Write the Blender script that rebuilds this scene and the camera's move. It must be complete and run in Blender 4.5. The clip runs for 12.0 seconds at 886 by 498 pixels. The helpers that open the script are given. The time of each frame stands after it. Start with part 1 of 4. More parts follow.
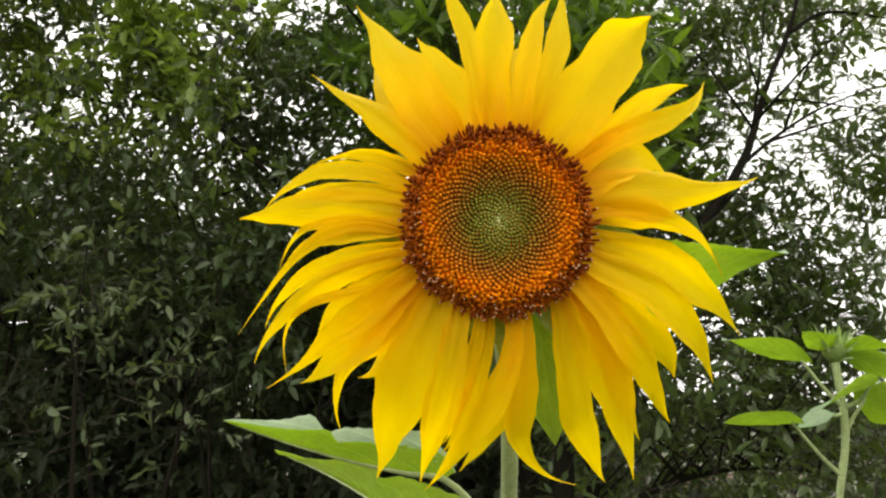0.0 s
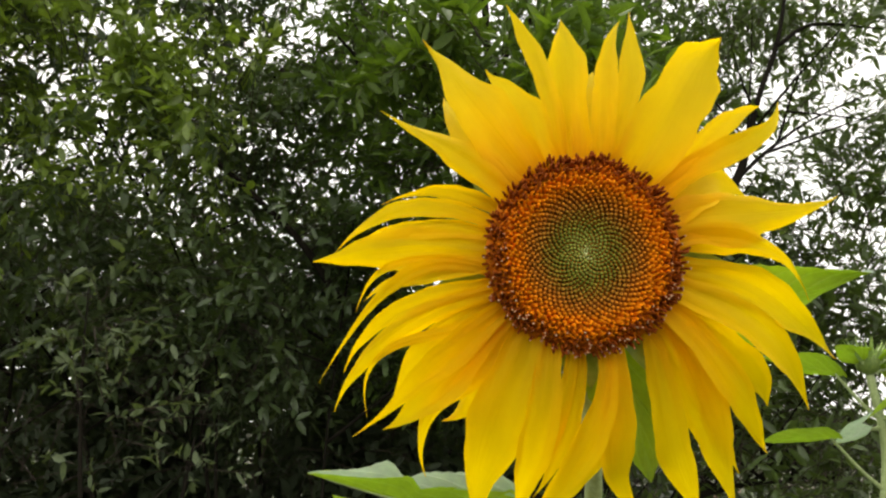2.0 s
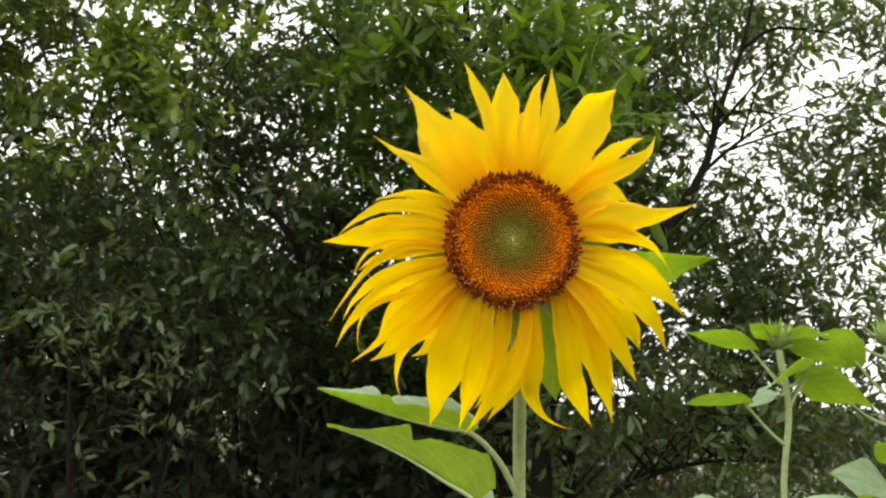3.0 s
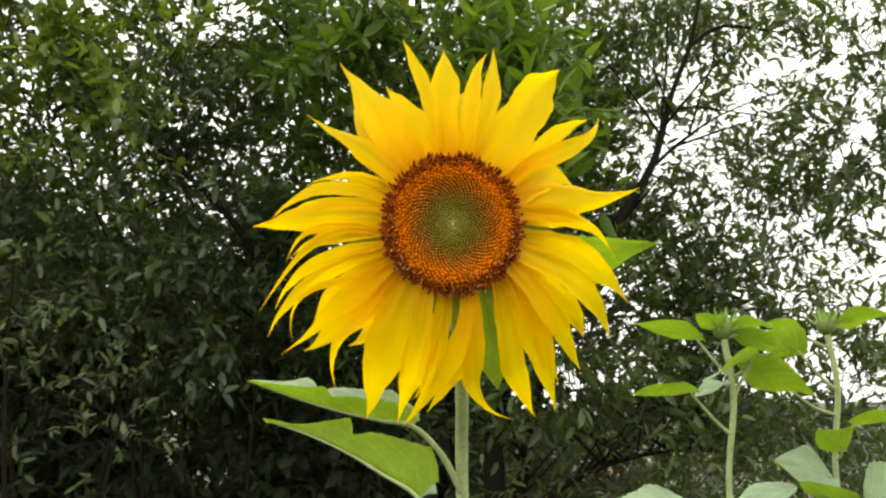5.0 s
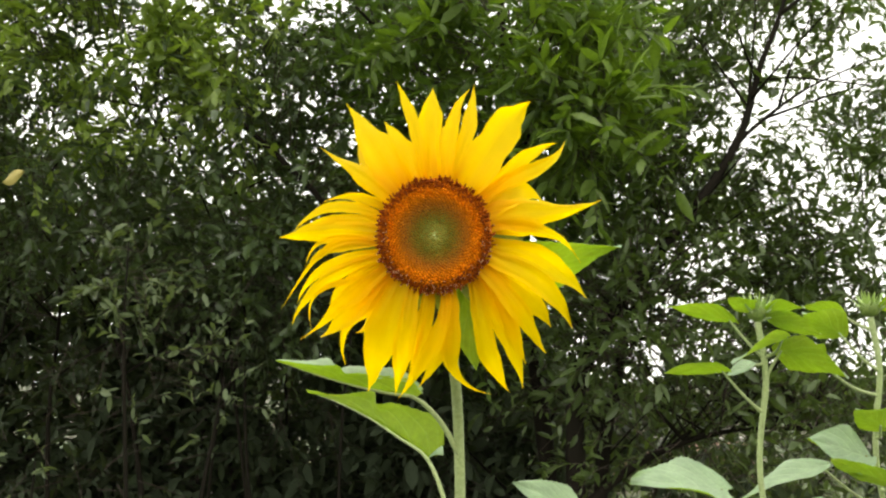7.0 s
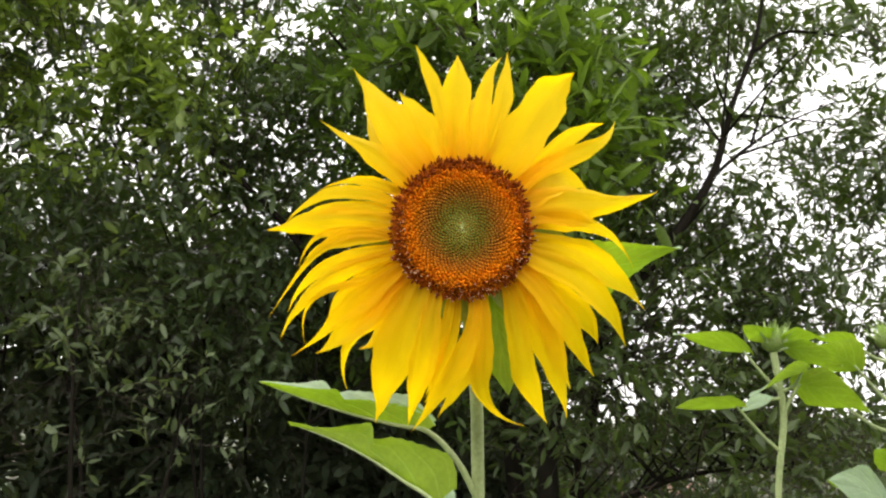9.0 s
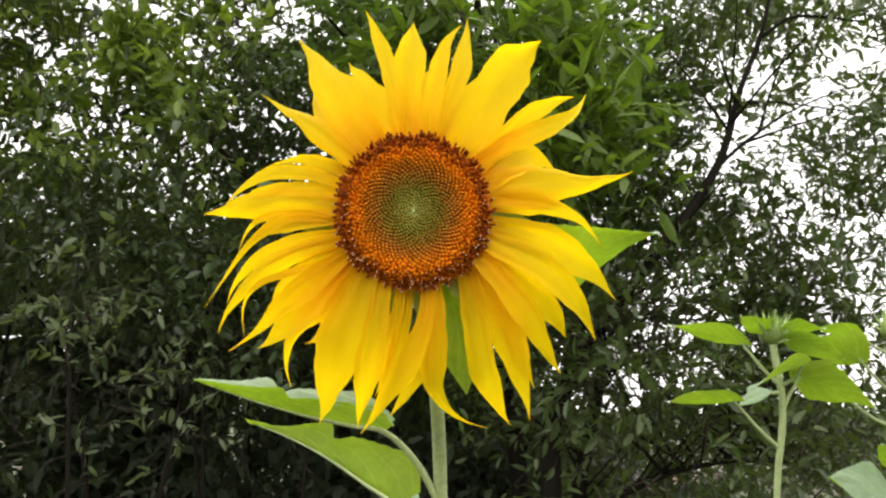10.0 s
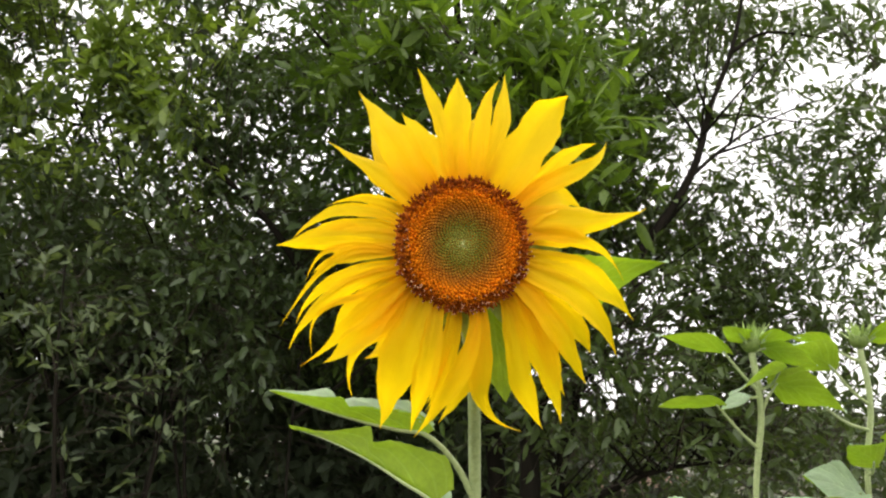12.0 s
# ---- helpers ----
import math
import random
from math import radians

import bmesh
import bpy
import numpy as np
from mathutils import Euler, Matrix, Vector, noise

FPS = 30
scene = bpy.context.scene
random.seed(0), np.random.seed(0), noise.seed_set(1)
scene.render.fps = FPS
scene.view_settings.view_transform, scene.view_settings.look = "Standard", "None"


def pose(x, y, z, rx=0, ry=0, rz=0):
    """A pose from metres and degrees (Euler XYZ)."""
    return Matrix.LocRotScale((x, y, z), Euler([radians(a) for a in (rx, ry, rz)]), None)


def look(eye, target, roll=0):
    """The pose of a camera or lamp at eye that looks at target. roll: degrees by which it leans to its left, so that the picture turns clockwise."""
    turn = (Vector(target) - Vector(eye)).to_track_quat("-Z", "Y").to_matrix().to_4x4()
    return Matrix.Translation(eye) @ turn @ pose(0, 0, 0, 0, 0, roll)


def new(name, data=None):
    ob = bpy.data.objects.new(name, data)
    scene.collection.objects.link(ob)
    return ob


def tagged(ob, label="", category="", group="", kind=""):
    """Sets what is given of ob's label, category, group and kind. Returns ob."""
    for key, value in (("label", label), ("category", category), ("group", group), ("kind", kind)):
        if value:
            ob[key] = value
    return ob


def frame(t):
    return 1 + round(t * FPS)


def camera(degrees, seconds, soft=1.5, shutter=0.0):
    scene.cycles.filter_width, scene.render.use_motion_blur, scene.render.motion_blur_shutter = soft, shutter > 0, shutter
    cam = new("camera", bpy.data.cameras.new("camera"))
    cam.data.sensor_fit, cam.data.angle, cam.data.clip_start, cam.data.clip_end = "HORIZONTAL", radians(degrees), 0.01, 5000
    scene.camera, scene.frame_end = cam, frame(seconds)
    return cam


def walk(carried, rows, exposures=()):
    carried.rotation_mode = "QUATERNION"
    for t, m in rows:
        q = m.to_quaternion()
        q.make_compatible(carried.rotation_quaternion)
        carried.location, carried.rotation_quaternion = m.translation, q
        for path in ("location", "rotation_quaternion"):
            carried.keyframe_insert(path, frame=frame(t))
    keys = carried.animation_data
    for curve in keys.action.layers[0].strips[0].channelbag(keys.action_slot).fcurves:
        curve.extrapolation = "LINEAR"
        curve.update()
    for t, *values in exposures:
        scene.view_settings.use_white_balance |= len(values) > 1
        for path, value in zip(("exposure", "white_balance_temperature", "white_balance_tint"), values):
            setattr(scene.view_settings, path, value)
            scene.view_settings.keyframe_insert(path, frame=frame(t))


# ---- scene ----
cam = camera(61.0, 12.0, soft=2.3)
PATH = [
    (0, pose(-0.0323, -0.3746, 1.4086, 101.56, -1.54, -1.00)),
    (0.25, pose(-0.0165, -0.3601, 1.4187, 102.37, -1.46, 0.03)),
    (0.5, pose(-0.0078, -0.3340, 1.4157, 103.17, -1.38, 1.06)),
    (0.8, pose(0.0041, -0.2839, 1.4209, 103.35, -1.32, 1.42)),
    (1, pose(0.0056, -0.2615, 1.4316, 103.88, -0.49, 1.49)),
    (1.2, pose(-0.0033, -0.2562, 1.4379, 104.45, -0.02, 2.27)),
    (1.5, pose(-0.0245, -0.2734, 1.4387, 104.87, 0.84, 1.35)),
    (1.8, pose(-0.0537, -0.3220, 1.4319, 103.95, 0.72, 0.28)),
    (2, pose(-0.0783, -0.3641, 1.4168, 103.44, 1.01, -1.03)),
    (2.2, pose(-0.0937, -0.4089, 1.4121, 103.04, 0.92, -2.65)),
    (2.5, pose(-0.0919, -0.5057, 1.3909, 102.71, 0.80, -3.58)),
    (2.7, pose(-0.0778, -0.5368, 1.3766, 102.30, 0.15, -2.99)),
    (4.3, pose(-0.0827, -0.4142, 1.3988, 102.49, 0.62, -3.70)),
    (4.5, pose(-0.0865, -0.4430, 1.3872, 102.04, 0.94, -5.22)),
    (4.7, pose(-0.0863, -0.4792, 1.3744, 101.67, 0.98, -7.00)),
    (5, pose(-0.0649, -0.5036, 1.3752, 101.99, 1.03, -6.37)),
    (5.3, pose(-0.0344, -0.5033, 1.3778, 101.78, -0.27, -2.77)),
    (5.5, pose(-0.0187, -0.5024, 1.3822, 101.17, -1.14, -1.68)),
    (5.7, pose(-0.0121, -0.5008, 1.3766, 101.31, -1.08, -1.31)),
    (6, pose(-0.0243, -0.4993, 1.3965, 101.37, -0.99, -0.53)),
    (6.5, pose(-0.0158, -0.5819, 1.3808, 100.90, -0.51, -0.01)),
    (7, pose(0.0182, -0.6274, 1.3777, 100.01, 0.06, 1.03)),
    (7.2, pose(0.0309, -0.6243, 1.3772, 99.80, -0.33, 1.07)),
    (8.8, pose(-0.0365, -0.4672, 1.3767, 103.16, -0.04, -2.02)),
    (9, pose(-0.0295, -0.5041, 1.3698, 102.91, -0.19, -1.92)),
    (9.5, pose(0.0182, -0.5027, 1.3684, 102.53, 0.03, -1.06)),
    (9.75, pose(0.0234, -0.4803, 1.3723, 102.34, -0.12, -1.16)),
    (10, pose(0.0090, -0.4590, 1.3775, 102.14, -0.26, -1.25)),
    (10.5, pose(-0.0459, -0.4816, 1.3875, 103.31, 0.45, -3.18)),
    (11, pose(-0.0589, -0.5610, 1.3767, 102.64, 0.00, -3.60)),
    (11.5, pose(-0.0297, -0.5760, 1.3711, 102.73, 0.40, -2.62)),
    (11.75, pose(-0.0277, -0.5625, 1.3726, 102.60, 0.23, -3.00)),
    (12, pose(-0.0460, -0.5339, 1.3785, 102.47, 0.06, -3.39)),
]
# seconds, stops, kelvin, tint
EXPOSURES = [(0.0, 0.81, 6650, 8), (0.6, 0.76, 6650, 8), (1.0, 0.62, 6650, 8), (1.6, 0.54, 6650, 9), (2.2, 0.65, 6650, 9), (2.6, 0.75, 6650, 8), (4.3, 0.87, 6700, 6),
             (6.0, 0.92, 6700, 7), (7.2, 1.07, 6700, 5), (8.8, 1.02, 6480, 11), (12.0, 1.0, 6440, 13)]
walk(cam, PATH, EXPOSURES)

# ---- sky and sun: a bright overcast day ----
SUN_HEIGHT, SUN_TURN = radians(66), radians(325)
world = bpy.data.worlds.new("sky")
scene.world = world
world.use_nodes = True
wn, wl = world.node_tree.nodes, world.node_tree.links
sky = wn.new("ShaderNodeTexSky")
sky.sky_type, sky.sun_disc = "NISHITA", False
sky.sun_elevation, sky.sun_rotation = SUN_HEIGHT, SUN_TURN
sky.air_density, sky.dust_density, sky.ozone_density = 1.0, 6.0, 1.0
cloud = wn.new("ShaderNodeHueSaturation")
cloud.inputs["Saturation"].default_value = 0.18
cloud.inputs["Value"].default_value = 1.0
wl.new(sky.outputs["Color"], cloud.inputs["Color"])
cover = wn.new("ShaderNodeMix")   # an even layer of cloud over the sky
cover.data_type = "RGBA"
cover.inputs["Factor"].default_value = 0.8
cover.inputs[7].default_value = (8.4, 8.2, 7.8, 1.0)
wl.new(cloud.outputs["Color"], cover.inputs[6])
wl.new(cover.outputs[2], wn["Background"].inputs["Color"])
wn["Background"].inputs["Strength"].default_value = 0.15

sun_data = bpy.data.lights.new("sun", "SUN")
sun_data.energy, sun_data.angle, sun_data.color = 1.5, radians(40), (1.0, 0.96, 0.9)
sun = new("sun", sun_data)
sun_way = Vector((math.sin(SUN_TURN) * math.cos(SUN_HEIGHT), math.cos(SUN_TURN) * math.cos(SUN_HEIGHT), math.sin(SUN_HEIGHT)))
sun.matrix_world = look(sun_way * 40, (0, 0, 0))


# ---- materials ----
def material(name):
    m = bpy.data.materials.new(name)
    m.use_nodes = True
    n, l = m.node_tree.nodes, m.node_tree.links
    return m, n, l, n["Principled BSDF"], n["Material Output"]


def noise_node(n, l, scale, detail=4.0, rough=0.6, vector=None, stretch=None):
    tex = n.new("ShaderNodeTexNoise")
    tex.inputs["Scale"].default_value, tex.inputs["Detail"].default_value = scale, detail
    tex.inputs["Roughness"].default_value = rough
    if vector is not None:
        if stretch:
            mp = n.new("ShaderNodeMapping")
            mp.inputs["Scale"].default_value = stretch
            l.new(vector, mp.inputs["Vector"])
            vector = mp.outputs["Vector"]
        l.new(vector, tex.inputs["Vector"])
    return tex


def ramp_node(n, l, fac, stops):
    r = n.new("ShaderNodeValToRGB")
    while len(r.color_ramp.elements) < len(stops):
        r.color_ramp.elements.new(0.5)
    for e, (at, col) in zip(r.color_ramp.elements, stops):
        e.position, e.color = at, (*col, 1.0)
    l.new(fac, r.inputs["Fac"])
    return r


def mix_colour(n, l, fac, a, b, mode="MIX"):
    m = n.new("ShaderNodeMix")
    m.data_type, m.blend_type = "RGBA", mode
    for socket, value in ((m.inputs["Factor"], fac), (m.inputs[6], a), (m.inputs[7], b)):
        if isinstance(value, bpy.types.NodeSocket):
            l.new(value, socket)
        elif isinstance(value, (int, float)):
            socket.default_value = value
        else:
            socket.default_value = (*value, 1.0)
    return m.outputs[2]


def bump(n, l, height, strength, distance, target):
    b = n.new("ShaderNodeBump")
    b.inputs["Strength"].default_value, b.inputs["Distance"].default_value = strength, distance
    l.new(height, b.inputs["Height"])
    for t in target:
        l.new(b.outputs["Normal"], t.inputs["Normal"])


def thin(m, n, l, bsdf, out, colour, share, tint):
    """A leaf or petal: part of the light passes through it."""
    tr = n.new("ShaderNodeBsdfTranslucent")
    l.new(mix_colour(n, l, 1.0, colour, tint, "MULTIPLY"), tr.inputs["Color"])
    mx = n.new("ShaderNodeMixShader")
    mx.inputs["Fac"].default_value = share
    l.new(bsdf.outputs["BSDF"], mx.inputs[1])
    l.new(tr.outputs["BSDF"], mx.inputs[2])
    l.new(mx.outputs["Shader"], out.inputs["Surface"])
    return tr


def tree_leaf_material(name, dark, light, gloss, share=0.35, shine=0.38):
    m, n, l, bsdf, out = material(name)
    geo, tc = n.new("ShaderNodeNewGeometry"), n.new("ShaderNodeTexCoord")
    patch = noise_node(n, l, 1.1, 3, 0.6, tc.outputs["Object"])
    tone = ramp_node(n, l, geo.outputs["Random Per Island"], [(0.0, dark), (0.6, [(a + b) / 2 for a, b in zip(dark, light)]), (1.0, light)])
    col = mix_colour(n, l, patch.outputs["Fac"], tone.outputs["Color"], light)
    fine = noise_node(n, l, 60, 3, 0.6, tc.outputs["Object"])
    col = mix_colour(n, l, 0.35, col, ramp_node(n, l, fine.outputs["Fac"], [(0.3, (0.5, 0.5, 0.5)), (0.7, (1.3, 1.25, 1.1))]).outputs["Color"], "MULTIPLY")
    l.new(col, bsdf.inputs["Base Color"])
    bsdf.inputs["Roughness"].default_value = gloss
    bsdf.inputs["Specular IOR Level"].default_value = shine
    tr = thin(m, n, l, bsdf, out, col, share, (1.5, 1.6, 0.5))
    bump(n, l, fine.outputs["Fac"], 0.3, 0.004, (bsdf, tr))
    return m


def bark_material(name, a, b, scale=18):
    m, n, l, bsdf, out = material(name)
    tc = n.new("ShaderNodeTexCoord")
    big = noise_node(n, l, 2.5, 3, 0.6, tc.outputs["Object"])
    grain = noise_node(n, l, scale, 6, 0.7, tc.outputs["Object"], (1, 1, 0.22))
    col = ramp_node(n, l, grain.outputs["Fac"], [(0.3, a), (0.7, b)])
    l.new(mix_colour(n, l, big.outputs["Fac"], col.outputs["Color"], (0.013, 0.012, 0.008)), bsdf.inputs["Base Color"])
    bsdf.inputs["Roughness"].default_value = 0.9
    bsdf.inputs["Specular IOR Level"].default_value = 0.1
    bump(n, l, grain.outputs["Fac"], 0.7, 0.01, (bsdf,))
    return m


def sunflower_leaf_material(name, dark, light, share, tint, down, rib_tone):
    m, n, l, bsdf, out = material(name)
    uv, tc = n.new("ShaderNodeUVMap"), n.new("ShaderNodeTexCoord")
    sep = n.new("ShaderNodeSeparateXYZ")
    l.new(uv.outputs["UV"], sep.inputs["Vector"])
    # side veins run slantwise from the midrib
    off = n.new("ShaderNodeMath"); off.operation = "ABSOLUTE"
    sub = n.new("ShaderNodeMath"); sub.operation = "SUBTRACT"; sub.inputs[1].default_value = 0.5
    l.new(sep.outputs["X"], sub.inputs[0]); l.new(sub.outputs[0], off.inputs[0])
    slant = n.new("ShaderNodeMath"); slant.operation = "MULTIPLY_ADD"; slant.inputs[1].default_value = -0.9
    l.new(off.outputs[0], slant.inputs[0]); l.new(sep.outputs["Y"], slant.inputs[2])
    wave = n.new("ShaderNodeTexWave")
    wave.inputs["Scale"].default_value, wave.inputs["Distortion"].default_value = 1.7, 2.0
    comb = n.new("ShaderNodeCombineXYZ"); l.new(slant.outputs[0], comb.inputs["X"])
    l.new(comb.outputs["Vector"], wave.inputs["Vector"])
    vein = ramp_node(n, l, wave.outputs["Fac"], [(0.9, (0, 0, 0)), (1.0, (1, 1, 1))])
    rib = ramp_node(n, l, off.outputs[0], [(0.0, (1, 1, 1)), (0.035, (0, 0, 0))])
    lines = mix_colour(n, l, 1.0, vein.outputs["Color"], rib.outputs["Color"], "LIGHTEN")
    fine = noise_node(n, l, 220, 4, 0.65, tc.outputs["Object"])
    patch = noise_node(n, l, 22, 3, 0.6, tc.outputs["Object"])
    col = ramp_node(n, l, patch.outputs["Fac"], [(0.3, dark), (0.7, light)]).outputs["Color"]
    col = mix_colour(n, l, 0.4, col, ramp_node(n, l, fine.outputs["Fac"], [(0.3, (0.75, 0.75, 0.75)), (0.7, (1.2, 1.2, 1.1))]).outputs["Color"], "MULTIPLY")
    half = n.new("ShaderNodeMath"); half.operation = "MULTIPLY"; half.inputs[1].default_value = 0.16
    l.new(lines, half.inputs[0])
    col = mix_colour(n, l, half.outputs[0], col, rib_tone)
    l.new(col, bsdf.inputs["Base Color"])
    bsdf.inputs["Roughness"].default_value = 0.5
    bsdf.inputs["Sheen Weight"].default_value = down
    bsdf.inputs["Specular IOR Level"].default_value = 0.3
    tr = thin(m, n, l, bsdf, out, col, share, tint)
    bump(n, l, mix_colour(n, l, 0.75, fine.outputs["Fac"], lines), 0.5, 0.0012, (bsdf, tr))
    return m


def petal_material():
    m, n, l, bsdf, out = material("petal_yellow")
    uv, info = n.new("ShaderNodeUVMap"), n.new("ShaderNodeObjectInfo")
    sep = n.new("ShaderNodeSeparateXYZ")
    l.new(uv.outputs["UV"], sep.inputs["Vector"])
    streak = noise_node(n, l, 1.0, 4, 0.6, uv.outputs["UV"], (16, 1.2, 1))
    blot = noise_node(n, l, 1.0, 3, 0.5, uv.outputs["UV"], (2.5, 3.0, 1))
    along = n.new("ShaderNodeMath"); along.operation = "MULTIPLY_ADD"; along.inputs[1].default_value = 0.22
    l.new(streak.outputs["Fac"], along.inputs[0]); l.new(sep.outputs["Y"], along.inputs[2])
    # orange foot: the petal's own tint, deepened to stand in for shade beside the disc
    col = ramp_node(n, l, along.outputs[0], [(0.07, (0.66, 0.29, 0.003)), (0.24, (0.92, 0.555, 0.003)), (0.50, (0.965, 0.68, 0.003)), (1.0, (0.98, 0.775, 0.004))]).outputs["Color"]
    shift = n.new("ShaderNodeMath"); shift.operation = "MULTIPLY"; shift.inputs[1].default_value = 0.35
    l.new(info.outputs["Random"], shift.inputs[0])
    col = mix_colour(n, l, shift.outputs[0], col, (0.95, 0.69, 0.003))
    col = mix_colour(n, l, 0.35, col, ramp_node(n, l, blot.outputs["Fac"], [(0.3, (0.86, 0.8, 0.7)), (0.7, (1.05, 1.05, 1.0))]).outputs["Color"], "MULTIPLY")
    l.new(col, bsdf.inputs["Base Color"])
    bsdf.inputs["Roughness"].default_value = 0.55
    bsdf.inputs["Specular IOR Level"].default_value = 0.12
    tr = thin(m, n, l, bsdf, out, col, 0.54, (1.02, 0.93, 0.35))
    bump(n, l, streak.outputs["Fac"], 0.55, 0.0012, (bsdf, tr))
    return m


def plain_material(name, a, b, scale, rough=0.6, strength=0.3, distance=0.001, sheen=0.0, shine=0.4):
    m, n, l, bsdf, out = material(name)
    tc = n.new("ShaderNodeTexCoord")
    tex = noise_node(n, l, scale, 5, 0.65, tc.outputs["Object"])
    big = noise_node(n, l, scale * 0.12, 3, 0.6, tc.outputs["Object"])
    col = ramp_node(n, l, tex.outputs["Fac"], [(0.3, a), (0.7, b)]).outputs["Color"]
    col = mix_colour(n, l, 0.5, col, ramp_node(n, l, big.outputs["Fac"], [(0.3, (0.7, 0.7, 0.7)), (0.7, (1.2, 1.2, 1.2))]).outputs["Color"], "MULTIPLY")
    l.new(col, bsdf.inputs["Base Color"])
    bsdf.inputs["Roughness"].default_value, bsdf.inputs["Sheen Weight"].default_value = rough, sheen
    bsdf.inputs["Specular IOR Level"].default_value = shine
    bump(n, l, tex.outputs["Fac"], strength, distance, (bsdf,))
    return m


def floret_material():
    """Disc florets: the colour follows how open the floret is and darkens towards its foot, kept with each one."""
    m, n, l, bsdf, out = material("disc_floret")
    geo = n.new("ShaderNodeNewGeometry")
    col = n.new("ShaderNodeAttribute"); col.attribute_name = "tone"
    var = ramp_node(n, l, geo.outputs["Random Per Island"], [(0.0, (0.8, 0.78, 0.75)), (1.0, (1.15, 1.15, 1.1))])
    l.new(mix_colour(n, l, 0.8, col.outputs["Color"], var.outputs["Color"], "MULTIPLY"), bsdf.inputs["Base Color"])
    bsdf.inputs["Roughness"].default_value = 0.6
    bsdf.inputs["Specular IOR Level"].default_value = 0.08
    return m


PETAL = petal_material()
LEAF_UNDER = sunflower_leaf_material("sunflower_leaf_under", (0.29, 0.39, 0.034), (0.38, 0.49, 0.054), 0.60, (1.5, 1.4, 0.5), 0.15, (0.52, 0.66, 0.22))
# downy upper side; its pale base colour also holds the sheen of the sky
LEAF_UPPER = sunflower_leaf_material("sunflower_leaf_upper", (0.33, 0.43, 0.29), (0.43, 0.54, 0.39), 0.55, (1.4, 1.5, 1.3), 0.3, (0.62, 0.68, 0.50))
STEM = plain_material("sunflower_stem", (0.24, 0.30, 0.11), (0.38, 0.45, 0.21), 260, 0.55, 0.4, 0.0008, 0.1)
HAIR = plain_material("stem_hair", (0.55, 0.6, 0.45), (0.65, 0.7, 0.55), 200, 0.5)
BRACT = plain_material("bract_green", (0.18, 0.29, 0.05), (0.30, 0.42, 0.11), 180, 0.55, 0.3, 0.0008, 0.2)
BUD = plain_material("bud_green", (0.09, 0.14, 0.025), (0.17, 0.23, 0.045), 240, 0.6)
BUD_TIP = plain_material("bud_bract_green", (0.24, 0.36, 0.07), (0.36, 0.48, 0.13), 240, 0.6, 0.3, 0.0005, 0.2)
FLORET = floret_material()
ANTHER = plain_material("anther_brown", (0.18, 0.034, 0.005), (0.36, 0.080, 0.006), 900, 0.6, shine=0.1)
POLLEN = plain_material("pollen_tip", (0.55, 0.28, 0.12), (0.75, 0.48, 0.30), 900, 0.7)
RECEPTACLE = plain_material("disc_base", (0.42, 0.11, 0.006), (0.62, 0.19, 0.008), 500, 0.9, shine=0.08)
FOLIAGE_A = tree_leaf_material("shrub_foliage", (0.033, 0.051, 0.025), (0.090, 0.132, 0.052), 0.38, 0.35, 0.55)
# brighter copy of the shrub leaves, with the sunlight painted into the colour
FOLIAGE_PAINTED_LIT = tree_leaf_material("painted_sunlit_foliage", (0.085, 0.135, 0.026), (0.240, 0.320, 0.080), 0.42, 0.45, 0.5)
FOLIAGE_PALE = tree_leaf_material("pale_shoot_foliage", (0.048, 0.068, 0.034), (0.145, 0.185, 0.095), 0.5, 0.35, 0.3)
# darker copy of the shrub leaves, with the shade painted into the colour
FOLIAGE_PAINTED_SHADE = tree_leaf_material("painted_shade_foliage", (0.024, 0.034, 0.019), (0.046, 0.062, 0.034), 0.55, 0.30, 0.2)
FOLIAGE_B = tree_leaf_material("tree_foliage", (0.036, 0.063, 0.016), (0.100, 0.165, 0.030), 0.42, 0.40, 0.45)
FOLIAGE_BOUGH = tree_leaf_material("bough_foliage", (0.042, 0.080, 0.013), (0.130, 0.200, 0.032), 0.45, 0.42, 0.4)
FOLIAGE_C = tree_leaf_material("pale_tree_foliage", (0.032, 0.052, 0.019), (0.096, 0.140, 0.042), 0.38, 0.35, 0.5)
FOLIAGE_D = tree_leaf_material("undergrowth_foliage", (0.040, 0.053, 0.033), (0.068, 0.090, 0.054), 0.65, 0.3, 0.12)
BARK = bark_material("bark", (0.007, 0.005, 0.004), (0.024, 0.018, 0.013))
TWIG = plain_material("twig_bark", (0.03, 0.022, 0.016), (0.07, 0.05, 0.035), 40, 0.85)
PLASTER = plain_material("tan_plaster", (0.34, 0.22, 0.17), (0.46, 0.32, 0.25), 30, 0.9, 0.4, 0.004)
COPING = plain_material("stone_coping", (0.30, 0.28, 0.25), (0.42, 0.39, 0.35), 30, 0.9, 0.4, 0.004)
YELLOW_LEAF = plain_material("yellowed_leaf", (0.30, 0.25, 0.06), (0.44, 0.37, 0.12), 50, 0.5)


# ---- helpers for building ----
def mesh_object(name, data, mat, parent=None, label="", smooth=True):
    ob = new(name, data)
    if mat is not None and not data.materials:
        data.materials.append(mat)
    if smooth:
        data.polygons.foreach_set("use_smooth", [True] * len(data.polygons))
    if parent is not None:
        ob.parent = parent
    if label:
        ob["label"] = label
    return ob


def part(name, bm, mat, parent, label=""):
    """Links a bmesh as one mesh under a thing or a part."""
    data = bpy.data.meshes.new(name)
    bm.to_mesh(data)
    bm.free()
    return mesh_object(name, data, mat, parent, label)


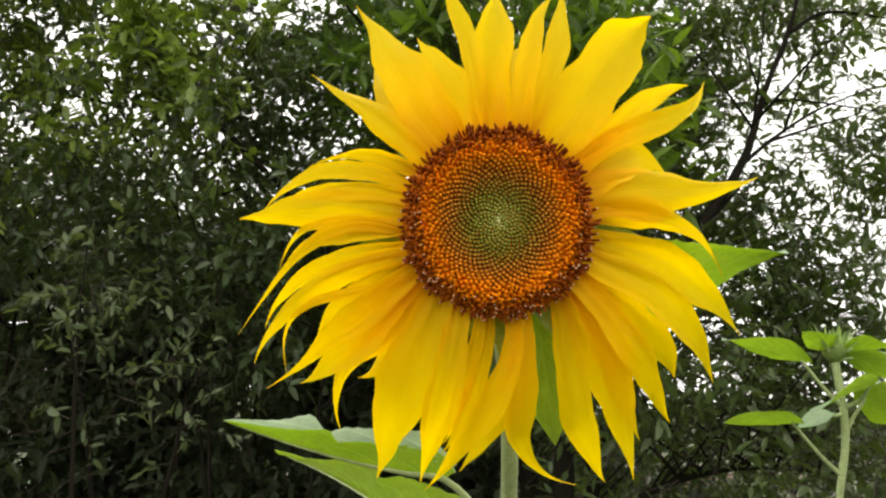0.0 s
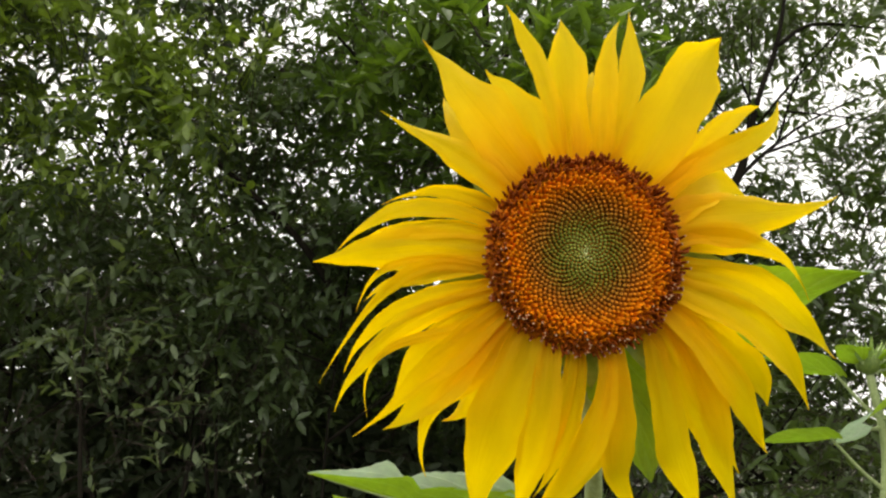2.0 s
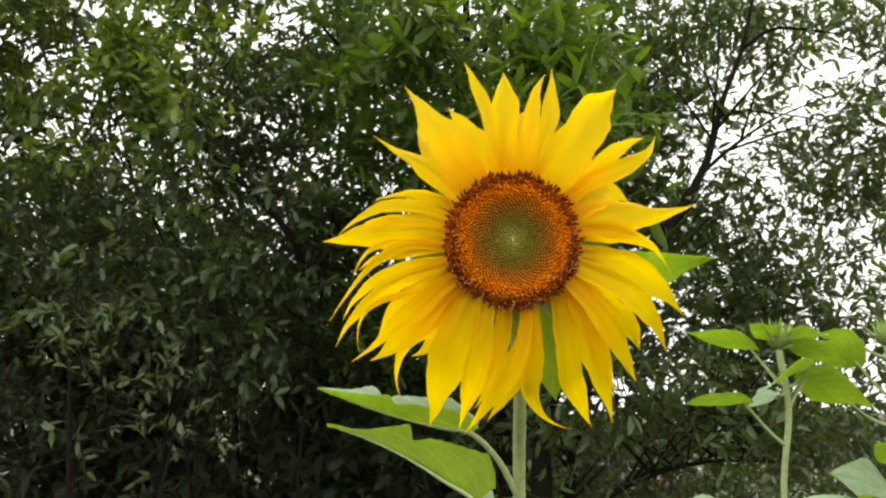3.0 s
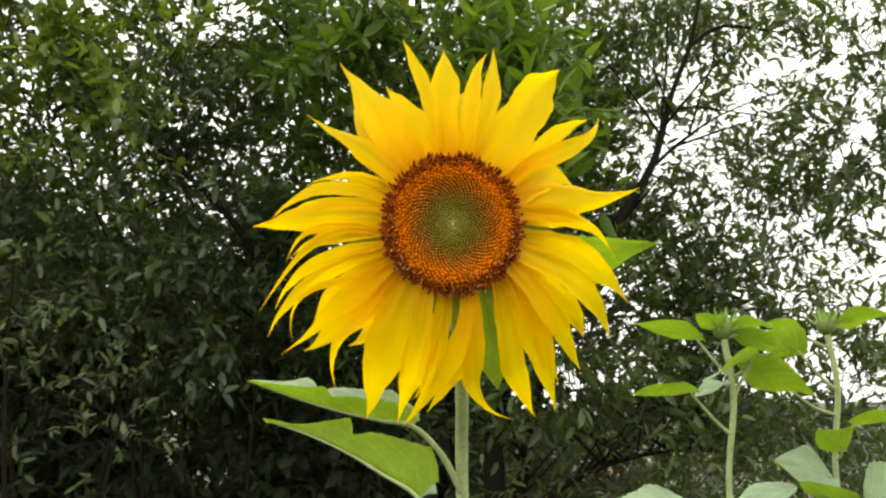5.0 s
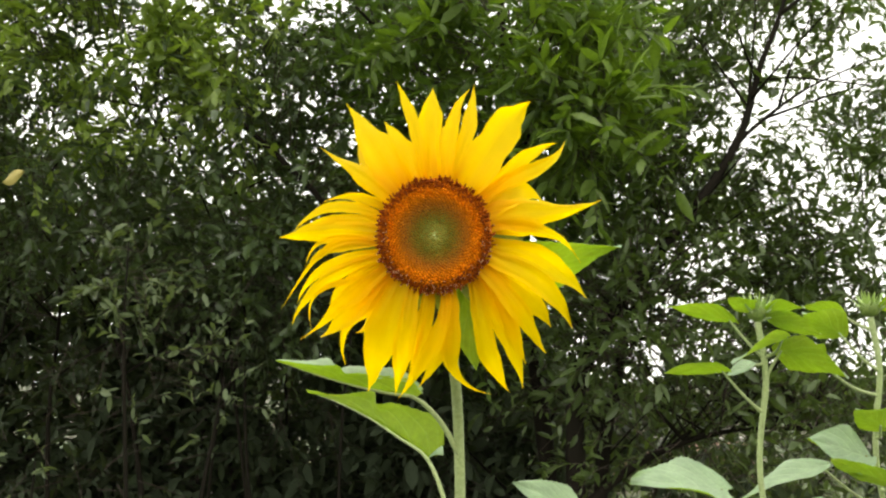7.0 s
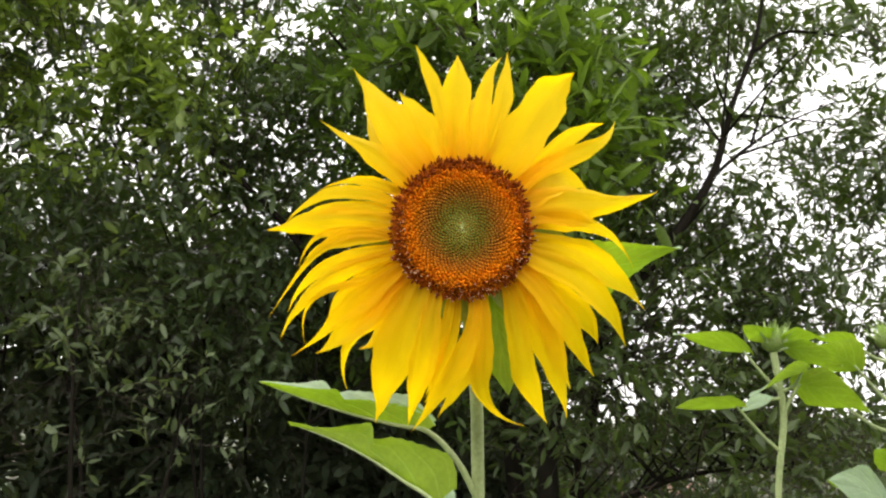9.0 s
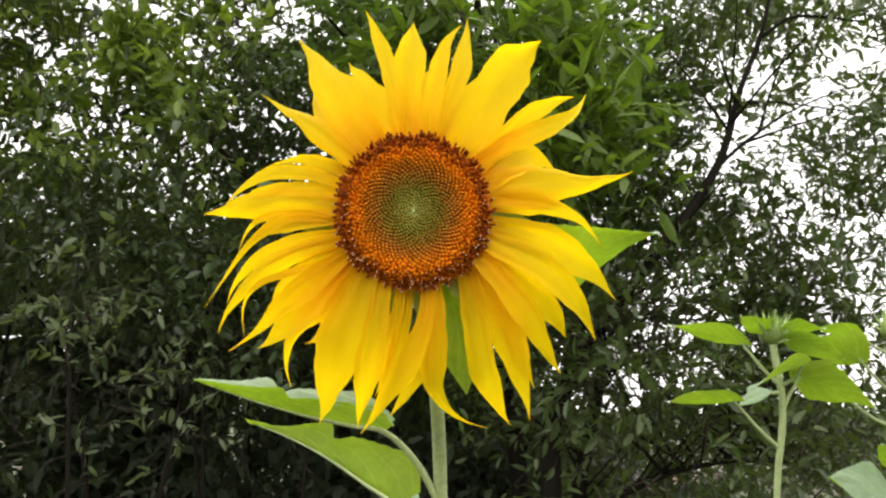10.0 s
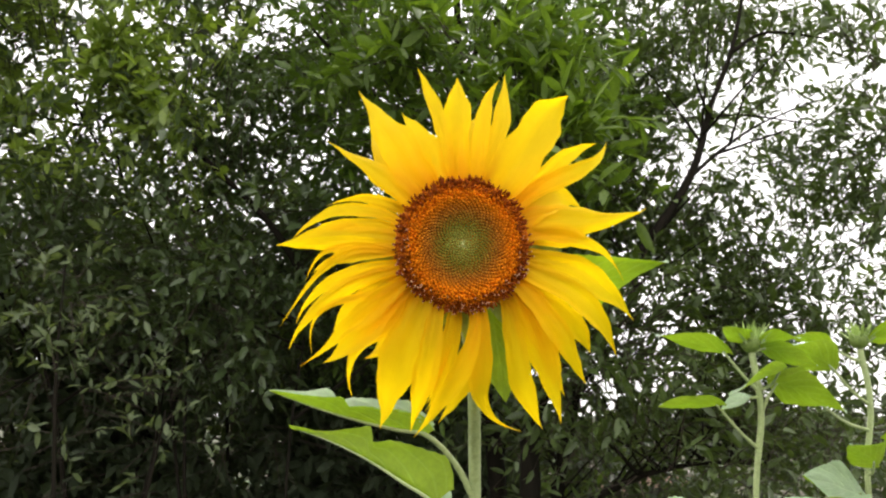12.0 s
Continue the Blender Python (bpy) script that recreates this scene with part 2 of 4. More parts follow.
def array_part(name, verts, faces, mat, parent, label="", smooth=True):
    data = bpy.data.meshes.new(name)
    data.from_pydata(np.asarray(verts).tolist(), [], [list(f) for f in faces])
    data.update()
    return mesh_object(name, data, mat, parent, label, smooth)


def smooth_line(points, steps):
    """A Catmull-Rom line through the points."""
    p = [Vector(q) for q in points]
    p = [2 * p[0] - p[1]] + p + [2 * p[-1] - p[-2]]
    out = []
    for i in range(1, len(p) - 2):
        for k in range(steps):
            t = k / steps
            out.append(0.5 * (2 * p[i] + (p[i + 1] - p[i - 1]) * t + (2 * p[i - 1] - 5 * p[i] + 4 * p[i + 1] - p[i + 2]) * t * t
                              + (3 * p[i] - p[i - 1] - 3 * p[i + 1] + p[i + 2]) * t ** 3))
    return out + [p[-2]]


def tube(bm, points, radius, sides=8, steps=5, knots=0.0):
    """A tapered tube along the points; radius: one number for each point."""
    line = smooth_line(points, steps)
    n = len(line)
    rings = []
    side = Vector((1, 0.13, 0.07))
    for i, q in enumerate(line):
        way = (line[min(i + 1, n - 1)] - line[max(i - 1, 0)]).normalized()
        a = (side - way * side.dot(way)).normalized()
        b = way.cross(a)
        f = i / (n - 1) * (len(radius) - 1)
        k = min(int(f), len(radius) - 2)
        r = radius[k] + (radius[k + 1] - radius[k]) * (f - k)
        ring = []
        for s in range(sides):
            u = 2 * math.pi * s / sides
            d = a * math.cos(u) + b * math.sin(u)
            ring.append(bm.verts.new(q + d * r * (1 + knots * noise.noise(q * 9 + d * 2))))
        rings.append(ring)
    for i in range(n - 1):
        for s in range(sides):
            bm.faces.new((rings[i][s], rings[i][(s + 1) % sides], rings[i + 1][(s + 1) % sides], rings[i + 1][s]))
    bm.faces.new(rings[0][::-1])
    bm.faces.new(rings[-1])
    return bm


def blade(bm, rows, cols, where):
    """A curved leaf or petal; where(s, c) gives a point for s in 0..1 (foot to tip) and c in -1..1 (side to side)."""
    uv = bm.loops.layers.uv.get("UVMap") or bm.loops.layers.uv.new("UVMap")
    grid = [[bm.verts.new(where(i / rows, 2 * j / cols - 1)) for j in range(cols + 1)] for i in range(rows + 1)]
    for i in range(rows):
        for j in range(cols):
            keys = [(i, j), (i, j + 1), (i + 1, j + 1), (i + 1, j)]
            f = bm.faces.new([grid[a][b] for a, b in keys])
            for loop, (a, b) in zip(f.loops, keys):
                loop[uv].uv = (b / cols, a / rows)
    return bm


def sunflower_leaf(parent, root, base, tip, face_way, width, fold=0.35, droop=0.1, petiole=0.003, seed=0, label="", broad=0.28, taper=1.35):
    """A heart-shaped toothed leaf from base to tip on a petiole that starts at root. face_way: where its upper side looks."""
    root, base, tip = Vector(root), Vector(base), Vector(tip)
    length = (tip - base).length
    ax = (tip - base).normalized()
    up = Vector(face_way)
    up = (up - ax * up.dot(ax)).normalized()
    side = up.cross(ax)

    def where(s, c):
        prof = (min(1.0, s / broad) ** 0.62) * (1 - max(0.0, (s - broad + 0.06) / (1.06 - broad)) ** taper) ** 0.9 if s < 1 else 0.0
        w = width * 0.5 * max(prof, 0.012)
        if abs(c) > 0.99:
            w *= 1 + 0.022 * (1 if int(round(s * 28)) % 2 else -1) * (0.1 < s < 0.95)
        w *= 1 + 0.07 * noise.noise(Vector((s * 7, seed * 2.3, 1 if c > 0 else 5)))
        back = -0.06 * length * abs(c) ** 1.5 * max(0.0, 1 - s / 0.25)
        y = c * w
        z = fold * abs(y) - droop * length * s * s + 0.06 * width * math.sin(5.5 * s + seed) * c * c * (1 if c > 0 else -0.7)
        z += 0.05 * width * noise.noise(Vector((s * 3, c * 2, seed * 1.7)))
        # quilting between the side veins
        z += 0.010 * width * 0.4 * math.sin(26 * (s - 0.35 * abs(c))) * min(1, abs(c) * 3)
        return base + ax * (s * length + back) + side * y + up * z

    # the downy upper skin, its sky sheen put into a pale colour, over the bright under skin
    thick = up * 0.0005
    bm = blade(bmesh.new(), 28, 10, where)
    count = len(bm.faces)
    blade(bm, 28, 10, lambda s, c: where(s, c) + thick * (1 - 0.9 * abs(c) ** 6))
    bm.faces.ensure_lookup_table()
    for f in bm.faces[count:]:
        f.material_index = 1
    ob = part("leaf", bm, LEAF_UNDER, parent, label)
    ob.data.materials.append(LEAF_UPPER)
    sag = (root + base) * 0.5 + Vector((0, 0, -0.10 * (base - root).length))
    bm = tube(bmesh.new(), [root, sag, base + ax * 0.01], [petiole * 1.25, petiole, petiole * 0.7], 7, 5)
    part("petiole", bm, STEM, ob)
    return ob


def folded_leaf(parent, root, base, tip, near_way, far_way, near_width, far_width, petiole, seed, label="", step=0.5, rise=0.3, broad=0.12, taper=1.0, arch=0.0):
    """A leaf shut along its rib like a trough. near_way, far_way: where its two halves go from the rib; step, rise: a jump in the edge; arch: how far the rib bows up."""
    root, base, tip = Vector(root), Vector(base), Vector(tip)
    ax = (tip - base).normalized()
    length = (tip - base).length
    ways = [Vector(near_way), Vector(far_way)]
    ways = [(w - ax * w.dot(ax)).normalized() for w in ways]
    inside = (ways[0] + ways[1]).normalized()

    def where(s, c):
        k = 0 if c < 0 else 1
        prof = min(1.0, (s + 0.02) / broad) ** 0.5 * (1 - s) ** (taper - 0.1 * k) * (1 + 0.10 * math.sin(3 * s + seed))
        prof *= 1 + rise * math.exp(-((s - step) / (0.15 if s > step else 0.035)) ** 2) - 0.5 * rise * math.exp(-((s - step + 0.06) / 0.045) ** 2)
        w = (near_width, far_width)[k] * max(prof, 0.008)
        if abs(c) > 0.99:
            w *= 1 + 0.016 * (1 if int(round(s * 36)) % 2 else -1)
        w *= 1 + 0.05 * noise.noise(Vector((s * 8, seed * 2.3, k * 4)))
        y = abs(c)
        lobe_back = -0.05 * length * y ** 1.4 * max(0.0, 1 - s / 0.22)
        bulge = 0.06 * length * y * y * math.sin(4.5 * s + seed + k) + 0.004 * math.sin(34 * (s - 0.3 * y)) * y * 0.25
        q = base + ax * (s * length + lobe_back) + ways[k] * (y * w) + inside.cross(ax) * (bulge * (0.5 if k else -0.5))
        q += inside * (0.10 * w * math.sin(math.pi * y))
        q.z += arch * length * math.sin(math.pi * s)
        return q

    bm = blade(bmesh.new(), 36, 12, where)
    count = len(bm.faces)
    blade(bm, 36, 12, lambda s, c: where(s, c) + inside * 0.0005 * (1 - 0.9 * abs(c) ** 6))
    bm.faces.ensure_lookup_table()
    for f in bm.faces[count:]:
        f.material_index = 1
    ob = part("leaf", bm, LEAF_UNDER, parent, label)
    ob.data.materials.append(LEAF_UPPER)
    bow = (root + base) * 0.5 + Vector((0.003, 0, 0.06 * (base - root).length))
    rib = [base + ax * (length * t) + Vector((0, 0, arch * length * math.sin(math.pi * t))) for t in (0, 0.2, 0.45, 0.7, 0.93)]
    bm = tube(bmesh.new(), [root, bow] + rib, [petiole * k for k in (1.25, 1.0, 0.85, 0.6, 0.4, 0.25, 0.1)], 7, 4)
    part("petiole", bm, STEM, ob)
    return ob


def stem_hairs(parent, line, radius, count, length):
    """Short pale hairs all over a stem, as one mesh."""
    rng = random.Random(5)
    pts = smooth_line(line, 12)
    verts, faces = [], []
    for _ in range(count):
        f = rng.random() * (len(pts) - 1.001)
        i = int(f)
        q = pts[i].lerp(pts[i + 1], f - i)
        u = rng.random() * 2 * math.pi
        d = Vector((math.cos(u), math.sin(u), rng.uniform(-0.3, 0.5))).normalized()
        s = d.cross(Vector((0, 0, 1))).normalized() * 0.00016
        a = q + d * radius * 0.92
        k = len(verts)
        verts += [a - s, a + s, a + d * length * rng.uniform(0.5, 1.2)]
        faces.append((k, k + 1, k + 2))
    ob = array_part("stem_hair", verts, faces, HAIR, parent)
    tagged(ob, kind="stuff")


# ---- ground ----
def build_ground():
    bm = bmesh.new()
    n, size = 90, 900.0
    grid = []
    for i in range(n + 1):
        row = []
        for j in range(n + 1):
            a, b = (2 * i / n - 1), (2 * j / n - 1)
            x, y = a * abs(a) ** 2 * size, b * abs(b) ** 2 * size + 4
            row.append(bm.verts.new((x, y, 0.05 * noise.noise(Vector((x * 0.6, y * 0.6, 0))) + 0.02 * noise.noise(Vector((x * 2.3, y * 2.3, 4))))))
        grid.append(row)
    for i in range(n):
        for j in range(n):
            bm.faces.new((grid[i][j], grid[i + 1][j], grid[i + 1][j + 1], grid[i][j + 1]))
    m, nd, l, bsdf, out = material("grassy_soil")
    tc = nd.new("ShaderNodeTexCoord")
    big = noise_node(nd, l, 0.5, 5, 0.6, tc.outputs["Object"])
    small = noise_node(nd, l, 14, 6, 0.7, tc.outputs["Object"])
    soil = ramp_node(nd, l, small.outputs["Fac"], [(0.3, (0.035, 0.026, 0.018)), (0.7, (0.085, 0.065, 0.045))])
    grass = ramp_node(nd, l, small.outputs["Fac"], [(0.3, (0.025, 0.042, 0.014)), (0.7, (0.065, 0.095, 0.034))])
    cover = ramp_node(nd, l, big.outputs["Fac"], [(0.42, (0, 0, 0)), (0.58, (1, 1, 1))])
    l.new(mix_colour(nd, l, cover.outputs["Color"], soil.outputs["Color"], grass.outputs["Color"]), bsdf.inputs["Base Color"])
    bsdf.inputs["Roughness"].default_value = 0.95
    bump(nd, l, small.outputs["Fac"], 0.8, 0.03, (bsdf,))
    data = bpy.data.meshes.new("ground")
    bm.to_mesh(data)
    bm.free()
    tagged(mesh_object("ground", data, m), "bare soil and rough grass under the plants", "ground", kind="structure")


build_ground()


# ---- the sunflower ----
HEAD = Vector((0.0, 0.0, 1.5))
NOD = radians(8)
FACE = Matrix.Translation(HEAD) @ Matrix.Rotation(NOD, 4, "X")   # local x: across, z: up the face, -y: out of the face
DISC_R = 0.0490

# each petal: angle of its foot on the disc, tip across and up (cm), width (cm), sideways offset a third and two thirds along (cm),
# row (0 front, 1 back), where it is widest (negative: a tip drawn out into a long point)
UPPER = [
    (138, -9.7, 7.7, 1.6, -0.1, -0.0, 0, -0.4),
    (122, -7.3, 11.6, 2.5, 0.2, 0.3, 0, 0.45),
    (130, -6.8, 8.6, 2.3, 0.1, 0.2, 1, 0.62),
    (112, -4.2, 10.0, 2.0, -0.1, -0.1, 0, 0.5),
    (103, -3.1, 13.2, 1.0, -0.4, -0.3, 1, 0.66),
    (93, -0.4, 12.9, 1.9, 0.1, -0.0, 1, 0.62),
    (79, 2.8, 12.9, 1.2, 0.2, 0.4, 0, 0.42),
    (86, 1.3, 10.2, 2.0, 0, 0, 1, 0.6),
    (72, 3.0, 13.1, 1.2, -0.4, -0.6, 0, 0.6),
    (54, 7.8, 11.6, 3.2, 0.2, 0.2, 0, 0.62),
    (37, 10.4, 8.1, 1.4, 0.5, 0.6, 1, 0.55),
    (33, 10.9, 8.3, 1.4, 0.0, -0.8, 0, 0.5),
    (26, 9.0, 3.2, 2.4, 0.5, 1.1, 1, 0.6),
]
RIGHT = [
    (17, 14.2, 3.0, 2.6, 0.1, -0.2, 0, -0.36),
    (6, 12.5, -1.9, 1.5, 1.2, 1.2, 1, -0.36),
    (-13, 12.5, -5.3, 2.1, 1.0, 1.0, 0, 0.6),
    (-20, 11.5, -7.7, 1.9, 0.7, 0.9, 0, 0.5),
    (-31, 9.9, -7.4, 1.7, 0.3, 0.3, 1, 0.65),
    (-33, 9.0, -10.0, 1.7, 0.6, 0.5, 0, 0.5),
    (-41, 7.5, -12.4, 2.3, 0.5, 0.4, 0, 0.48),
    (-34, 7.1, -10.8, 1.9, 0.6, 0.7, 1, 0.5),
    (-44, 6.2, -13.2, 1.7, -0.5, -0.7, 1, 0.66),
]
LOWER = [
    (-73, 4.4, -13.5, 1.7, -1.2, -2.0, 0, -0.5),
    (-79, -2.9, -13.8, 1.6, 1.0, 0.5, 0, 0.5),
    (-75, -1.8, -12.6, 1.9, 1.1, 1.1, 1, 0.5),
    (-113, -3.4, -13.4, 1.9, -0.0, -0.1, 0, 0.5),
    (-93, -2.1, -11.9, 1.1, 0.3, 0.2, 1, 0.5),
    (-99, -2.2, -11.4, 0.9, 0.1, 0.1, 0, 0.5),
    (-128, -6.0, -12.7, 3.0, -0.2, 0.0, 0, 0.62),
    (-139, -7.9, -10.8, 1.9, -0.5, -1.3, 0, -0.42),
    (-144, -9.9, -8.4, 1.9, 0.0, 0.4, 1, 0.55),
    (-148, -10.9, -8.8, 1.7, -0.3, -0.3, 0, -0.46),
    (-134, -6.9, -8.1, 1.8, -0.3, 0.5, 1, 0.6),
]
LEFT = [
    (-155, -10.8, -7.7, 0.6, -0.3, -1.7, 1, 0.35),
    (-159, -12.4, -7.2, 1.1, -1.0, -1.1, 0, 0.5),
    (-163, -11.9, -5.4, 1.0, -0.8, -1.1, 1, 0.5),
    (-167, -13.0, -5.6, 0.7, -2.2, -1.5, 0, -0.4),
    (178, -11.2, -2.3, 0.6, -0.5, -1.2, 1, 0.45),
    (180, -13.3, 0.2, 1.9, -0.3, -0.1, 0, 0.55),
    (161, -12.3, 0.5, 0.9, -1.4, -1.4, 1, 0.45),
    (151, -9.8, 3.1, 0.9, -0.7, -0.7, 1, -0.42),
    (168, -11.4, 0.8, 1.0, -0.6, -0.6, 1, 0.5),
    (-152, -9.6, -6.8, 1.4, -0.5, -0.5, 1, 0.5),
    (-174, -10.8, -1.7, 0.8, -0.2, -0.3, 0, 0.5),
]


def petal(parent, angle, tx, tz, width, near, far, row, peak, seed):
    rng = random.Random(seed)
    a = radians(angle)
    foot = Vector((math.cos(a), 0, math.sin(a))) * 0.0425
    foot.y = 0.001 + 0.0040 * row + rng.uniform(-0.0008, 0.0008)
    tip = Vector((tx, 0, tz)) * 0.01042
    tip.y = 0.024 + rng.uniform(-0.007, 0.007) + 0.004 * row
    ax = tip - foot
    side = Vector((-ax.z, 0, ax.x)).normalized()
    k1, k2 = (9 * near - 4.5 * far) * 0.01, (9 * far - 4.5 * near) * 0.01
    arch = rng.uniform(0.002, 0.012) * ax.length / 0.09
    pleats = rng.choice((2, 2, 3))
    roll = rng.uniform(-0.35, 0.35)
    twist = rng.uniform(-0.7, 0.7)
    curl = rng.uniform(-0.2, 0.6)
    phase = rng.uniform(0, 6.28)
    uneven = rng.uniform(-0.12, 0.12)
    hook, nod_tip = rng.uniform(-0.0045, 0.0045), rng.uniform(-0.010, 0.008)
    low = max(0.0, -math.sin(a))
    w0 = width * (0.0056 - 0.0007 * low)
    root_width = 0.72 - 0.26 * low
    pointed, peak = peak < 0, abs(peak)

    def middle(s):
        q = foot + ax * s + side * (s * (1 - s) * (k1 * (1 - s) + k2 * s))
        late = max(0.0, (s - 0.72) / 0.28) ** 2
        q += side * hook * late
        q.y += nod_tip * late
        q.y -= arch * 4 * s * (1 - s) * (1.2 - 0.4 * s)
        return q

    def where(s, c):
        q = middle(s)
        d = (middle(min(1.0, s + 0.02)) - middle(max(0.0, s - 0.02))).normalized()
        across = Vector((0, -1, 0)).cross(d).normalized()
        q1 = max(0.0, (s - peak) / (1 - peak))
        if pointed:   # a tip drawn out into a long point
            close = 0.90 * (1 - q1) ** 1.45 + 0.10 * (1 - q1) ** 0.6
        else:
            close = (1 - q1 ** 1.9) * (1 - 0.30 * q1) * (1 - 0.35 * q1 ** 3)
        prof = (root_width + (1 - root_width) * math.sin(min(1.0, s / peak) * math.pi / 2) ** 1.2) * close if s < 1 else 0.0
        w = w0 * max(prof, 0.02) * (1 + 0.10 * math.sin(7 * s + phase + 2 * (c > 0)) + 0.06 * math.sin(17 * s + 3 * phase + 4 * (c > 0)) + 0.035 * math.sin(37 * s + 5 * phase + 3 * (c > 0)) + uneven * c)
        w *= 1 + 0.16 * q1 * math.sin(21 * s + 4 * phase + 3 * (c > 0))
        turn = roll * math.sin(math.pi * min(1, 0.2 + s)) + twist * s * s + curl * c * (0.3 + s)
        out = d.cross(across).normalized()
        if out.y > 0:
            out = -out
        deep = 0.5 + 1.2 * (1 - s) ** 2
        ridge = 0.0007 * deep * math.cos(pleats * math.pi * (c + 0.12 * math.sin(5 * s + phase)) + 0.4 * phase) * math.sin(math.pi * min(1, 0.12 + s)) * min(1.3, width / 1.8)
        cup = -0.10 * w0 * (c * c) * math.cos(3 * s + phase) * (0.3 + s)
        return q + across * (c * w * math.cos(turn)) + out * (c * w * math.sin(turn) + ridge + cup)

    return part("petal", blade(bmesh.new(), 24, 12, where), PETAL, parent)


def disc_height(r):
    """How far the face of the disc stands out at the share r of its radius."""
    return 0.0050 + 0.0040 * math.exp(-((r - 0.74) / 0.24) ** 2) - 0.0042 * max(0.0, r - 0.80) / 0.2 + 0.0010 * math.exp(-(r / 0.2) ** 2)


def floret_tone(r):
    """Tip and foot of a floret: green buds in the middle, orange ones round them, open orange ones outside; dark gaps
    are painted as darker feet.
    """
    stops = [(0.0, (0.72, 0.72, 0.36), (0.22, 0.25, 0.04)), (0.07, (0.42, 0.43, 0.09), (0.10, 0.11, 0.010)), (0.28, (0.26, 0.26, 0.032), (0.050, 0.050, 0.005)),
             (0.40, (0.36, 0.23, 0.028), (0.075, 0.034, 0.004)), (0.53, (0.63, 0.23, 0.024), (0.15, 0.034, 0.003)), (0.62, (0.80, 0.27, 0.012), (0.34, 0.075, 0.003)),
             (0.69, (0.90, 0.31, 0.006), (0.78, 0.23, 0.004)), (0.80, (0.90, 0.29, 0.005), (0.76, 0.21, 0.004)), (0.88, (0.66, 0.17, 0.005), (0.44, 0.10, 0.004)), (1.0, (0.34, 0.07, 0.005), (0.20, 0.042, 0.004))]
    for (a, ta, fa), (b, tb, fb) in zip(stops, stops[1:]):
        if r <= b:
            f = (r - a) / (b - a)
            return [x + (y - x) * f for x, y in zip(ta, tb)], [x + (y - x) * f for x, y in zip(fa, fb)]
    return stops[-1][1:]


def build_disc(parent):
    bm = bmesh.new()
    prof = [(r, -disc_height(r / 1.0) + 0.0025) for r in [k / 14 for k in range(15)]] + [(0.985, 0.006), (0.9, 0.016), (0.55, 0.026), (0.2, 0.032)]
    sides = 48
    rings = [[bm.verts.new((DISC_R * max(r, 0.002) * math.cos(2 * math.pi * s / sides), y, DISC_R * max(r, 0.002) * math.sin(2 * math.pi * s / sides))) for s in range(sides)] for r, y in prof]
    for i in range(len(rings) - 1):
        for s in range(sides):
            bm.faces.new((rings[i][s], rings[i][(s + 1) % sides], rings[i + 1][(s + 1) % sides], rings[i + 1][s]))
    bm.faces.new(rings[0][::-1])
    bm.faces.new(rings[-1])
    disc = part("flower_disc", bm, RECEPTACLE, parent, "round disc, green heart, orange ring, dark brown rim")
    # closed florets on a golden spiral
    rng = random.Random(3)
    verts, faces, tones = [], [], []
    total, crowd = 1450, 0.57
    for k in range(total):
        share = (k + 0.5) / total
        r = share ** crowd * 0.955
        u = k * 2.399963
        c = Vector((math.cos(u), 0, math.sin(u)))
        t = Vector((-c.z, 0, c.x))
        foot = c * (DISC_R * r)
        foot.y = -disc_height(r) + 0.0025
        size = 0.56 * DISC_R * 0.955 * math.sqrt(2 * math.pi * crowd * share ** (2 * crowd - 1) / total) * rng.uniform(0.92, 1.08)
        high = 0.0016 + 0.0016 * min(1.0, r / 0.6) + (0.0012 if 0.66 < r < 0.84 else 0) * rng.uniform(0.2, 1.1)
        ripe = min(1.0, max(0.0, (r - 0.62) / 0.12))   # opening florets stand up in uneven tufts
        high += ripe * rng.uniform(-0.0006, 0.0016)
        lean = c * (-0.0006 + 0.0010 * r) + Vector((rng.uniform(-1, 1), 0, rng.uniform(-1, 1))) * 0.0003 * (1 + 3.5 * ripe)
        i0 = len(verts)
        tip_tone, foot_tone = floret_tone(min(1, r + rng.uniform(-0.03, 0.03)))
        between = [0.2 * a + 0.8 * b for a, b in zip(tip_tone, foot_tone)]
        for lv, (wd, hg) in enumerate(((1.0, 0.0), (0.86 - 0.12 * ripe, 0.55), (0.56 - 0.10 * ripe, 0.88))):
            for s in range(5):
                v = 2 * math.pi * s / 5
                verts.append(foot + (c * math.cos(v) + t * math.sin(v)) * size * wd + Vector((0, -high * hg, 0)) + lean * hg)
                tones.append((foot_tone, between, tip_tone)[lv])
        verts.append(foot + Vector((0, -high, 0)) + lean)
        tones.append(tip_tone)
        for a in (0, 5):
            for s in range(5):
                faces.append((i0 + a + s, i0 + a + (s + 1) % 5, i0 + a + 5 + (s + 1) % 5, i0 + a + 5 + s))
        for s in range(5):
            faces.append((i0 + 10 + s, i0 + 10 + (s + 1) % 5, i0 + 15))
    ob = array_part("floret_field", verts, faces, FLORET, disc, "packed tiny florets in crossing spirals")
    tagged(ob, kind="stuff")
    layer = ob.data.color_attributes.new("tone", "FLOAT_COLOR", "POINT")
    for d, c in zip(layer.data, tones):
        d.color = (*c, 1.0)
    # open florets round the rim: dark anther tubes with a pale tip
    bm = bmesh.new()
    tube(bm, [(0, 0, 0), (0, -0.003, 0), (0, -0.0062, 0)], [0.00066, 0.00074, 0.00058], 6, 2)
    data = bpy.data.meshes.new("open_floret")
    bm.to_mesh(data)
    bm.free()
    data.materials.append(ANTHER)
    bm = bmesh.new()
    bmesh.ops.create_icosphere(bm, subdivisions=1, radius=0.00055)
    tip_data = bpy.data.meshes.new("pollen_tip")
    bm.to_mesh(tip_data)
    bm.free()
    tip_data.materials.append(POLLEN)

